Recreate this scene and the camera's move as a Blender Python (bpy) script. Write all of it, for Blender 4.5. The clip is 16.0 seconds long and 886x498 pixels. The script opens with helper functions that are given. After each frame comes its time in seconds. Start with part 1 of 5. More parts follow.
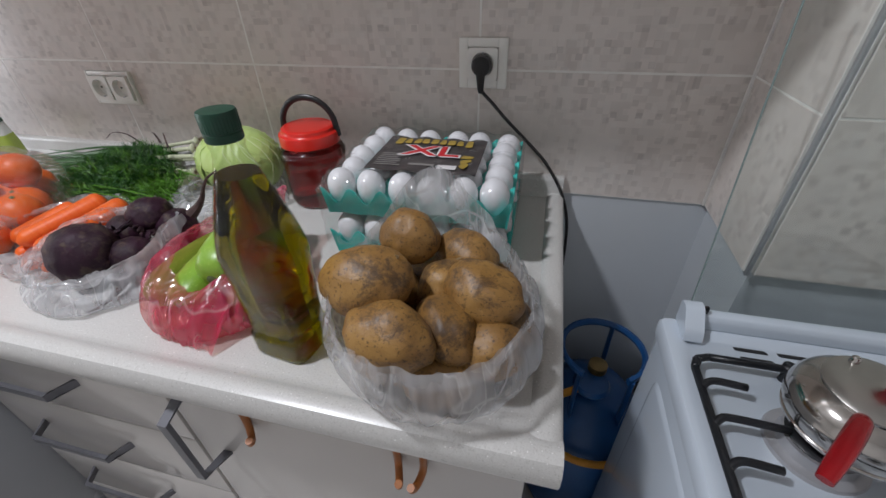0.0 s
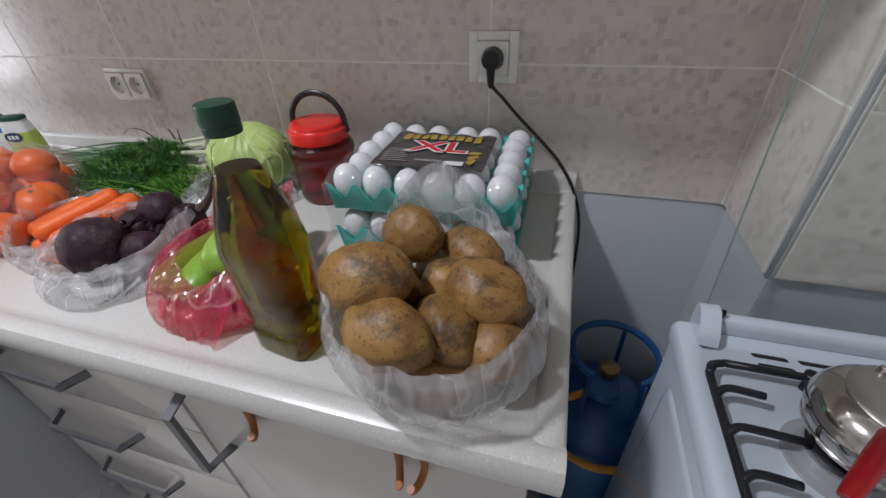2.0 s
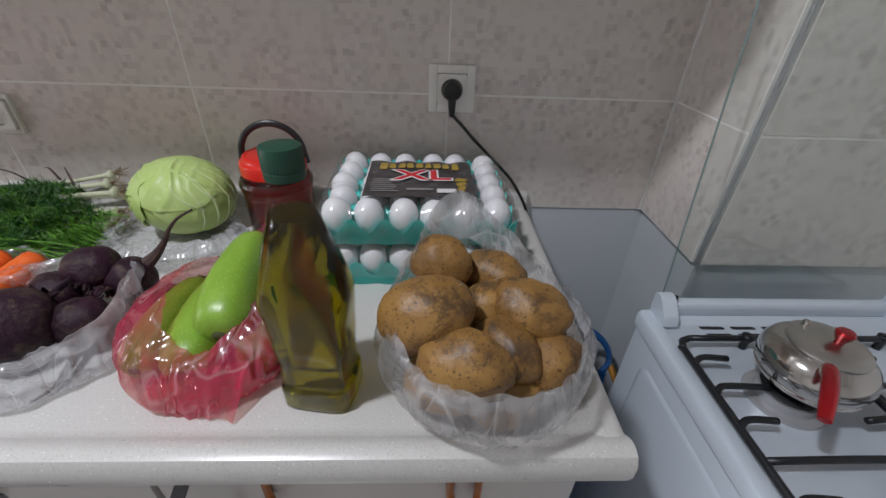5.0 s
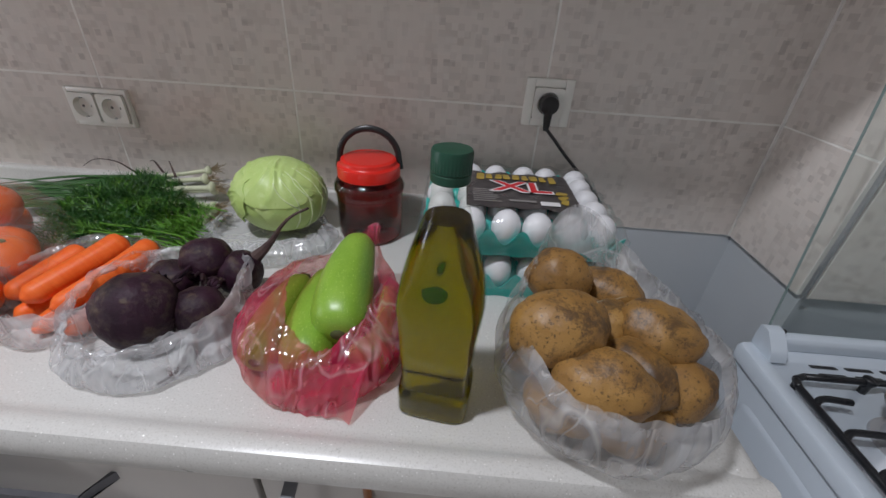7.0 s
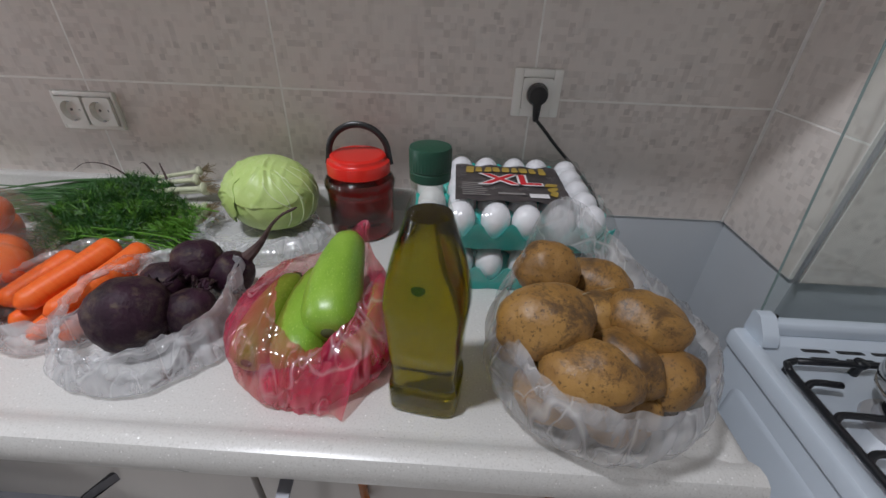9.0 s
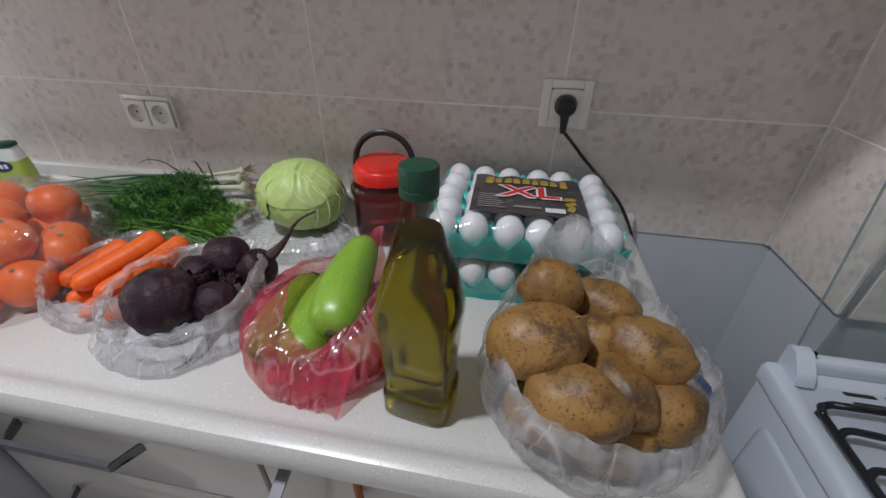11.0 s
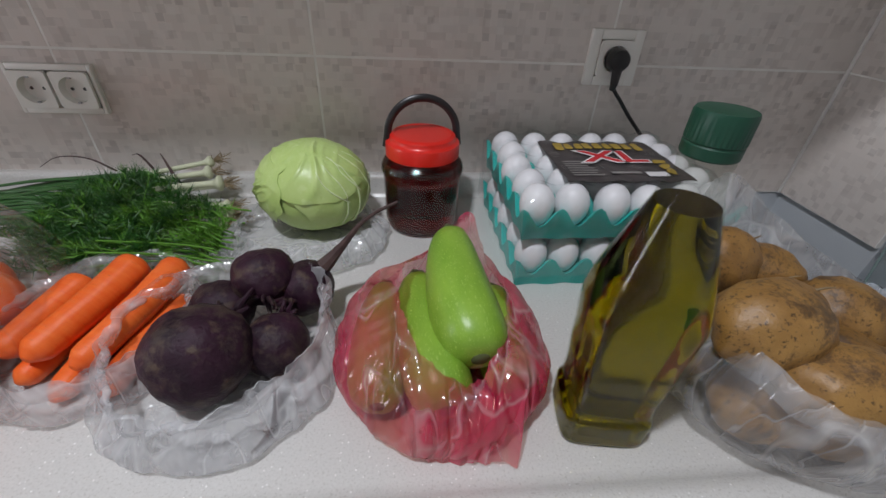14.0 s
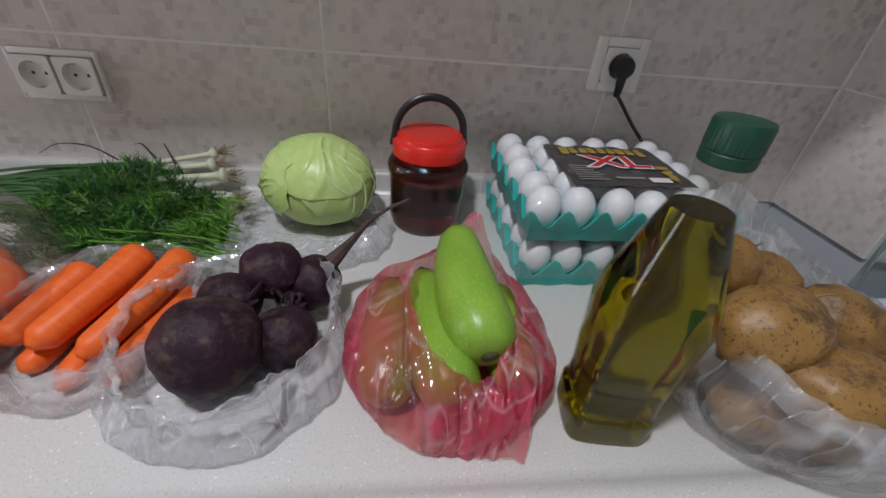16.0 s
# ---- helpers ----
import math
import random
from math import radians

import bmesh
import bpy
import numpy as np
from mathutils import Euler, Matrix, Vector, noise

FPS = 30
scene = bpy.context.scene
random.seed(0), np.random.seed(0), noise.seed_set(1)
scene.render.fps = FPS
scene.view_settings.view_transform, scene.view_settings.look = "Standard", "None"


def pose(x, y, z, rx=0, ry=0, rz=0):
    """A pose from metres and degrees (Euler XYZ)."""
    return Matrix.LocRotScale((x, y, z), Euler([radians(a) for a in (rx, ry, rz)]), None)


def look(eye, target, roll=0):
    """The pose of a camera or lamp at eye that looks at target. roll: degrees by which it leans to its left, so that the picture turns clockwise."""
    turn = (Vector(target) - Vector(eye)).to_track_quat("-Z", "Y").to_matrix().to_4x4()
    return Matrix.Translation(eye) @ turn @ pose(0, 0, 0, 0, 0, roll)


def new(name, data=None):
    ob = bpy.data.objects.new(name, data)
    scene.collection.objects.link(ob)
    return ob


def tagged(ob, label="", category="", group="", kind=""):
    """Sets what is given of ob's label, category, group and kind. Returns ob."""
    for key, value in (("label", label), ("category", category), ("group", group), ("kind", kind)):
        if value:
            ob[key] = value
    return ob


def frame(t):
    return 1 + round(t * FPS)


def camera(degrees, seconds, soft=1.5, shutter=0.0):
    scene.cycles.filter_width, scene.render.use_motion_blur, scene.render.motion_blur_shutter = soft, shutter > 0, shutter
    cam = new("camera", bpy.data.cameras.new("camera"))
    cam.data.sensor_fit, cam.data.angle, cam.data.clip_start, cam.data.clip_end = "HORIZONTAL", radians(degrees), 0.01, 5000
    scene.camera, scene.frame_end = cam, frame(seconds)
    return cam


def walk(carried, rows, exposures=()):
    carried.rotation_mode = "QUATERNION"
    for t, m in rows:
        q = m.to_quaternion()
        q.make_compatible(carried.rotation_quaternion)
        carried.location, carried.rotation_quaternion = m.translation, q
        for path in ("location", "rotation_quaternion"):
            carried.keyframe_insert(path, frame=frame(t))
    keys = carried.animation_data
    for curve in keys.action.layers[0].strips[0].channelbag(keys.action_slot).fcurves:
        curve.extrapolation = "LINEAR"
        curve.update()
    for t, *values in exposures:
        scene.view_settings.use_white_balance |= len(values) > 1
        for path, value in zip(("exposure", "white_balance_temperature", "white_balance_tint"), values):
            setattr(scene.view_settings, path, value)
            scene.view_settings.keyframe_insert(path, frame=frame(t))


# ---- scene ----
from mathutils import bvhtree

# Camera and its way: seconds, x, y, z, and the turn about x, y and z in degrees.
cam = camera(96.0, 16.0)
ROWS = [
    (0.0, 0.1664, -0.8138, 1.3048, 54.76, 1.48, 13.81),
    (0.5, 0.1718, -0.8104, 1.3026, 54.91, 1.94, 13.72),
    (1.0, 0.1789, -0.8060, 1.3000, 54.93, 1.93, 14.59),
    (1.5, 0.1776, -0.8016, 1.3004, 54.74, 1.35, 15.67),
    (2.0, 0.1779, -0.8013, 1.2972, 54.54, 2.20, 15.98),
    (2.5, 0.1664, -0.8222, 1.2959, 54.83, 1.88, 15.86),
    (3.0, 0.1459, -0.8226, 1.3033, 54.81, 2.41, 13.55),
    (5.5, -0.0486, -0.8323, 1.3154, 58.08, -2.53, -2.70),
    (6.0, -0.0897, -0.8345, 1.3080, 58.86, -3.73, 0.52),
    (6.5, -0.1108, -0.8299, 1.2989, 59.06, -4.18, 2.78),
    (7.0, -0.1172, -0.8265, 1.3028, 58.72, -3.22, 3.63),
    (7.5, -0.1238, -0.8220, 1.3057, 58.42, -2.13, 3.67),
    (8.0, -0.1198, -0.8180, 1.3023, 57.99, -1.80, 3.76),
    (8.5, -0.1141, -0.8175, 1.3041, 57.66, -1.69, 3.40),
    (9.0, -0.1012, -0.8237, 1.3086, 57.52, -1.78, 2.90),
    (11.5, -0.0468, -0.8117, 1.3254, 57.60, -0.43, 11.33),
    (12.0, -0.1139, -0.7966, 1.3234, 57.75, 1.28, 9.26),
    (12.5, -0.1985, -0.7730, 1.3056, 57.71, 0.75, 5.82),
    (13.0, -0.2434, -0.7529, 1.2887, 56.88, -0.51, 1.75),
    (13.5, -0.2896, -0.7452, 1.2801, 56.06, -1.47, -2.43),
    (14.0, -0.3109, -0.7307, 1.2636, 55.29, -2.37, -4.49),
    (14.5, -0.3277, -0.7233, 1.2627, 54.56, -3.65, -5.28),
    (15.0, -0.3354, -0.7284, 1.2651, 54.60, -4.47, -5.30),
    (15.5, -0.3292, -0.7316, 1.2677, 55.07, -4.54, -5.11),
    (16.0, -0.3326, -0.7343, 1.2637, 55.31, -4.47, -4.70),
]
walk(cam, [(t, pose(*p)) for t, *p in ROWS], [(0.0, -0.23), (3.0, -0.23), (5.5, -0.36), (9.0, -0.38), (12.0, -0.40), (13.0, -0.45), (16.0, -0.50)])

# Light: one ceiling lamp over the worktop's front, and daylight from a window far along the room.
world = bpy.data.worlds.new("world")
scene.world = world
world.use_nodes = True
world.node_tree.nodes["Background"].inputs[0].default_value = (0.75, 0.85, 1.0, 1)
world.node_tree.nodes["Background"].inputs[1].default_value = 0.25


def area_lamp(name, m, sx, sy, watts, colour):
    data = bpy.data.lights.new(name, "AREA")
    data.shape, data.size, data.size_y, data.energy, data.color = "RECTANGLE", sx, sy, watts, colour
    ob = new(name, data)
    ob.matrix_world = m
    return ob


LAMP = (-0.66, -0.84, 2.42)
area_lamp("lamp_light", look(LAMP, (-0.66, -0.8399, 0)), 0.12, 0.12, 25, (0.89, 0.92, 1.0))
area_lamp("window_light", look((-2.93, -0.80, 1.40), (0, -0.80, 1.40)), 0.40, 1.10, 12, (0.9, 0.92, 1.0))


# ---- materials ----
class Nodes:
    """Short hand for building a node material."""

    def __init__(self, name):
        self.mat = bpy.data.materials.new(name)
        self.mat.use_nodes = True
        self.tree = self.mat.node_tree
        self.bsdf = self.tree.nodes["Principled BSDF"]
        self.out = self.tree.nodes["Material Output"]

    def node(self, kind, **values):
        n = self.tree.nodes.new(kind)
        if "operation" in values:
            n.operation = values["operation"]
        if "data_type" in values:
            n.data_type, n.blend_type = values["data_type"], values["blend_type"]
        if "noise_dimensions" in values:
            n.noise_dimensions = values["noise_dimensions"]
        if "feature" in values:
            n.feature = values["feature"]
        return n

    def link(self, a, b):
        self.tree.links.new(a, b)

    def coords(self, scale=(1, 1, 1), which="Object"):
        tc = self.node("ShaderNodeTexCoord")
        mp = self.node("ShaderNodeMapping")
        mp.inputs["Scale"].default_value = scale
        self.link(tc.outputs[which], mp.inputs["Vector"])
        return mp.outputs[0]

    def noise(self, scale, detail=4.0, rough=0.55, vector=None, distortion=0.0):
        n = self.node("ShaderNodeTexNoise")
        n.inputs["Scale"].default_value, n.inputs["Detail"].default_value = scale, detail
        n.inputs["Roughness"].default_value, n.inputs["Distortion"].default_value = rough, distortion
        self.link(vector if vector is not None else self.coords(), n.inputs["Vector"])
        return n.outputs["Fac"]

    def ramp(self, fac, stops):
        r = self.node("ShaderNodeValToRGB")
        while len(r.color_ramp.elements) < len(stops):
            r.color_ramp.elements.new(0.5)
        for e, (at, colour) in zip(r.color_ramp.elements, stops):
            e.position = at
            e.color = (*colour, 1) if len(colour) == 3 else colour
        self.link(fac, r.inputs[0])
        return r.outputs[0]

    def mix(self, fac, a, b, blend="MIX"):
        m = self.node("ShaderNodeMix", data_type="RGBA", blend_type=blend)
        for slot, value in ((0, fac), (6, a), (7, b)):
            if isinstance(value, bpy.types.NodeSocket):
                self.link(value, m.inputs[slot])
            elif slot == 0:
                m.inputs[0].default_value = value
            else:
                m.inputs[slot].default_value = (*value, 1)
        return m.outputs[2]

    def math(self, op, a, b=0.0):
        m = self.node("ShaderNodeMath", operation=op)
        for i, value in enumerate((a, b)):
            if isinstance(value, bpy.types.NodeSocket):
                self.link(value, m.inputs[i])
            else:
                m.inputs[i].default_value = value
        return m.outputs[0]

    def bump(self, height, strength=0.3, distance=0.002, normal=None):
        b = self.node("ShaderNodeBump")
        b.inputs["Strength"].default_value, b.inputs["Distance"].default_value = strength, distance
        self.link(height, b.inputs["Height"])
        if normal is not None:
            self.link(normal, b.inputs["Normal"])
        return b.outputs[0]

    def set(self, **values):
        for key, value in values.items():
            slot = self.bsdf.inputs[key.replace("_", " ")]
            if isinstance(value, bpy.types.NodeSocket):
                self.link(value, slot)
            elif isinstance(value, tuple):
                slot.default_value = (*value, 1)
            else:
                slot.default_value = value
        return self


def plain(name, colour, rough=0.4, metal=0.0, vary=0.12, scale=30.0, bump=0.08, coat=0.0):
    """A surface of one colour with light mottling at two scales and a fine grain."""
    n = Nodes(name)
    big, fine = n.noise(scale * 0.25, 3), n.noise(scale * 8, 3)
    dark = tuple(c * (1 - vary) for c in colour)
    lite = tuple(min(1, c * (1 + vary)) for c in colour)
    col = n.ramp(big, [(0.3, dark), (0.7, lite)])
    col = n.mix(n.math("MULTIPLY", fine, vary), col, dark)
    n.set(Base_Color=col, Roughness=n.math("ADD", n.math("MULTIPLY", big, 0.15), rough - 0.07), Metallic=metal, Coat_Weight=coat)
    if bump:
        n.set(Normal=n.bump(fine, bump, 0.0008))
    return n.mat


def tile_material():
    """Glazed beige tile printed with a loose mosaic of small grey and tan squares."""
    n = Nodes("glazed_tile")
    tc = n.coords()
    sep = n.node("ShaderNodeSeparateXYZ")
    n.link(tc, sep.inputs[0])
    info = n.node("ShaderNodeObjectInfo")
    along = n.math("ADD", sep.outputs[0], sep.outputs[1])
    col = None
    base = (0.735, 0.665, 0.615)
    layers = [(0.0240, 3.0, [(0.62, 0.0), (0.80, 0.30)], (0.60, 0.535, 0.49)), (0.0118, 11.0, [(0.66, 0.0), (0.72, 0.50)], (0.555, 0.49, 0.45)),
              (0.0112, 29.0, [(0.88, 0.0), (0.91, 0.55)], (0.45, 0.395, 0.37)), (0.0155, 47.0, [(0.74, 0.0), (0.80, 0.45)], (0.68, 0.63, 0.59)), (0.0105, 61.0, [(0.80, 0.0), (0.86, 0.45)], (0.79, 0.735, 0.69))]
    col = n.mix(n.noise(9.0, 3), base, (0.775, 0.708, 0.66))
    patch = n.ramp(n.noise(11.0, 2), [(0.36, (0, 0, 0)), (0.62, (1, 1, 1))])
    for size, seed, stops, tint in layers:
        cx = n.math("FLOOR", n.math("DIVIDE", n.math("ADD", along, seed * 0.0137), size))
        cz = n.math("FLOOR", n.math("DIVIDE", n.math("ADD", sep.outputs[2], seed * 0.0071), size))
        com = n.node("ShaderNodeCombineXYZ")
        n.link(cx, com.inputs[0])
        n.link(cz, com.inputs[1])
        n.link(n.math("ADD", n.math("MULTIPLY", info.outputs["Random"], 50.0), seed), com.inputs[2])
        wn = n.node("ShaderNodeTexWhiteNoise", noise_dimensions="3D")
        n.link(com.outputs[0], wn.inputs["Vector"])
        fac = n.ramp(wn.outputs["Value"], [(stops[0][0], (0, 0, 0)), (stops[1][0], (stops[1][1],) * 3)])
        fac = n.math("MULTIPLY", fac, n.math("ADD", n.math("MULTIPLY", patch, 0.75), 0.25))
        col = n.mix(fac, col, tint)
    n.set(Base_Color=col, Roughness=n.math("ADD", n.math("MULTIPLY", n.noise(35.0, 3), 0.10), 0.12), Normal=n.bump(n.noise(22.0, 3), 0.05, 0.002))
    return n.mat


def worktop_material():
    """Off-white moulded worktop with fine speckle and glittering flakes."""
    n = Nodes("speckled_worktop")
    fine = n.noise(420.0, 3, 0.7)
    mid = n.noise(60.0, 4, 0.6)
    col = n.ramp(fine, [(0.31, (0.46, 0.44, 0.41)), (0.43, (0.60, 0.585, 0.56)), (0.7, (0.66, 0.645, 0.62))])
    col = n.mix(n.math("MULTIPLY", mid, 0.25), col, (0.54, 0.52, 0.49))
    vor = n.node("ShaderNodeTexVoronoi", feature="F1")
    vor.inputs["Scale"].default_value = 240.0
    n.link(n.coords(), vor.inputs["Vector"])
    flake = n.ramp(vor.outputs["Distance"], [(0.17, (1, 1, 1)), (0.24, (0, 0, 0))])
    pick = n.node("ShaderNodeTexWhiteNoise", noise_dimensions="3D")
    n.link(vor.outputs["Position"], pick.inputs["Vector"])
    some = n.math("MULTIPLY", flake, n.math("GREATER_THAN", pick.outputs["Value"], 0.82))
    col = n.mix(some, col, (0.92, 0.90, 0.88))
    tilt = n.node("ShaderNodeVectorMath", operation="SUBTRACT")
    n.link(pick.outputs["Color"], tilt.inputs[0])
    tilt.inputs[1].default_value = (0.5, 0.5, 0.5)
    only = n.node("ShaderNodeVectorMath", operation="SCALE")
    n.link(tilt.outputs[0], only.inputs[0])
    n.link(n.math("MULTIPLY", some, 0.7), only.inputs["Scale"])
    n.bsdf.inputs["Specular IOR Level"].default_value = 0.75
    geo = n.node("ShaderNodeNewGeometry")
    lean = n.node("ShaderNodeVectorMath", operation="ADD")
    n.link(geo.outputs["Normal"], lean.inputs[0])
    n.link(only.outputs[0], lean.inputs[1])
    unit_n = n.node("ShaderNodeVectorMath", operation="NORMALIZE")
    n.link(lean.outputs[0], unit_n.inputs[0])
    rough = n.math("SUBTRACT", n.math("ADD", n.math("MULTIPLY", mid, 0.18), 0.22), n.math("MULTIPLY", some, 0.22))
    n.set(Base_Color=col, Roughness=rough, Normal=n.bump(fine, 0.15, 0.0005, unit_n.outputs[0]))
    return n.mat


def film_material(name, tint, haze, cover, streak=(9.0, 9.0, 2.2), tint_through=None, painted_glints=0.12, relief=0.5, shine=0.075):
    """Thin plastic film: milky where it folds, see-through where it is stretched, with sharp glints along the pleats,
    partly painted on as pale lines.
    """
    n = Nodes(name)
    vec = n.coords(streak)
    folds = n.noise(2.4, 4, 0.55, vec, 0.5)
    # Pleats: the places where a smooth noise crosses its middle, sharp as folds in film.
    fold_a = n.math("ABSOLUTE", n.math("SUBTRACT", n.noise(3.0, 2, 0.45, n.coords(streak), 0.4), 0.5))
    fold_b = n.math("ABSOLUTE", n.math("SUBTRACT", n.noise(7.0, 2, 0.5, None, 0.5), 0.5))
    # Pale lines along the pleats: highlights painted into the colour, besides the gloss layer.
    line = n.ramp(n.math("MINIMUM", fold_a, fold_b), [(0.0, (1, 1, 1)), (0.020, (0, 0, 0))])
    pale = tuple(1 - (1 - c) * 0.5 for c in tint)
    height = n.math("ADD", n.math("MULTIPLY", n.math("MINIMUM", fold_a, 0.075), 3.0), n.math("ADD", n.math("MULTIPLY", n.math("MINIMUM", fold_b, 0.05), 2.0), n.math("MULTIPLY", folds, 0.25)))
    milk = n.ramp(folds, [(0.36, (0, 0, 0)), (0.50, (0.55, 0.55, 0.55)), (0.66, (1, 1, 1))])
    normal = n.bump(height, relief, 0.012)
    see = n.node("ShaderNodeBsdfTransparent")
    see.inputs[0].default_value = (*(tint_through or (0.97, 0.97, 0.97)), 1)
    n.set(Base_Color=n.mix(line, tint, pale), Roughness=0.30, Normal=normal)
    through_it = n.node("ShaderNodeBsdfTranslucent")
    through_it.inputs[0].default_value = (*tint, 1)
    body = n.node("ShaderNodeMixShader")
    body.inputs[0].default_value = 0.4
    n.link(n.bsdf.outputs[0], body.inputs[1])
    n.link(through_it.outputs[0], body.inputs[2])
    fac = n.math("ADD", n.math("ADD", n.math("MULTIPLY", milk, haze), cover), n.math("MULTIPLY", line, painted_glints))
    film = n.node("ShaderNodeMixShader")
    n.link(fac, film.inputs[0])
    n.link(see.outputs[0], film.inputs[1])
    n.link(body.outputs[0], film.inputs[2])
    gloss = n.node("ShaderNodeBsdfGlossy")
    gloss.inputs["Roughness"].default_value = 0.12
    n.link(normal, gloss.inputs["Normal"])
    layer = n.node("ShaderNodeLayerWeight")
    n.link(normal, layer.inputs["Normal"])
    top = n.node("ShaderNodeMixShader")
    n.link(n.math("ADD", n.math("MULTIPLY", n.math("POWER", layer.outputs["Facing"], 4.0), 0.22), shine), top.inputs[0])
    n.link(film.outputs[0], top.inputs[1])
    n.link(gloss.outputs[0], top.inputs[2])
    n.link(top.outputs[0], n.out.inputs[0])
    return n.mat


def glass_sheet(name, tint, gloss_rough=0.02, weight=0.045, rim=0.4):
    """Thin clear sheet: see-through with a mirror-like surface."""
    n = Nodes(name)
    see = n.node("ShaderNodeBsdfTransparent")
    see.inputs[0].default_value = (*tint, 1)
    gl = n.node("ShaderNodeBsdfGlossy")
    gl.inputs["Roughness"].default_value = gloss_rough
    fr = n.node("ShaderNodeLayerWeight")
    m = n.node("ShaderNodeMixShader")
    n.link(n.math("ADD", n.math("MULTIPLY", n.math("POWER", fr.outputs["Facing"], 4.0), rim), weight), m.inputs[0])
    n.link(see.outputs[0], m.inputs[1])
    n.link(gl.outputs[0], m.inputs[2])
    n.link(m.outputs[0], n.out.inputs[0])
    return n.mat


def liquid(name, colour, ior=1.45, rough=0.03):
    n = Nodes(name)
    n.set(Base_Color=colour, Roughness=rough, IOR=ior, Transmission_Weight=1.0)
    return n.mat


def skin(name, stops, scale, spot=None, spot_scale=60.0, spot_at=(0.62, 0.68), rough=0.5, bump=0.3, stretch=(1, 1, 1), spec=0.4, spot2=None):
    """Fruit and vegetable skin: mottled colour, spots and pitting."""
    n = Nodes(name)
    info = n.node("ShaderNodeObjectInfo")
    vec = n.node("ShaderNodeVectorMath", operation="ADD")
    n.link(n.coords(stretch), vec.inputs[0])
    com = n.node("ShaderNodeCombineXYZ")
    n.link(n.math("MULTIPLY", info.outputs["Random"], 7.0), com.inputs[0])
    n.link(com.outputs[0], vec.inputs[1])
    v = vec.outputs[0]
    big, fine = n.noise(scale, 5, 0.6, v), n.noise(scale * 9, 4, 0.65, v)
    col = n.ramp(big, stops)
    if spot:
        s = n.ramp(n.noise(spot_scale, 3, 0.6, v, 0.3), [(spot_at[0], (0, 0, 0)), (spot_at[1], (1, 1, 1))])
        col = n.mix(s, col, spot)
    if spot2:
        s = n.ramp(n.noise(16.0, 9, 0.82, v, 0.3), [(0.515, (0, 0, 0)), (0.565, (0.65, 0.65, 0.65)), (0.63, (0.95, 0.95, 0.95))])
        col = n.mix(s, col, spot2)
    col = n.mix(n.math("MULTIPLY", fine, 0.35), col, stops[0][1])
    n.set(Base_Color=col, Roughness=n.math("ADD", n.math("MULTIPLY", fine, 0.2), rough - 0.1), Normal=n.bump(fine, bump, 0.0015))
    n.bsdf.inputs["Specular IOR Level"].default_value = spec
    return n.mat


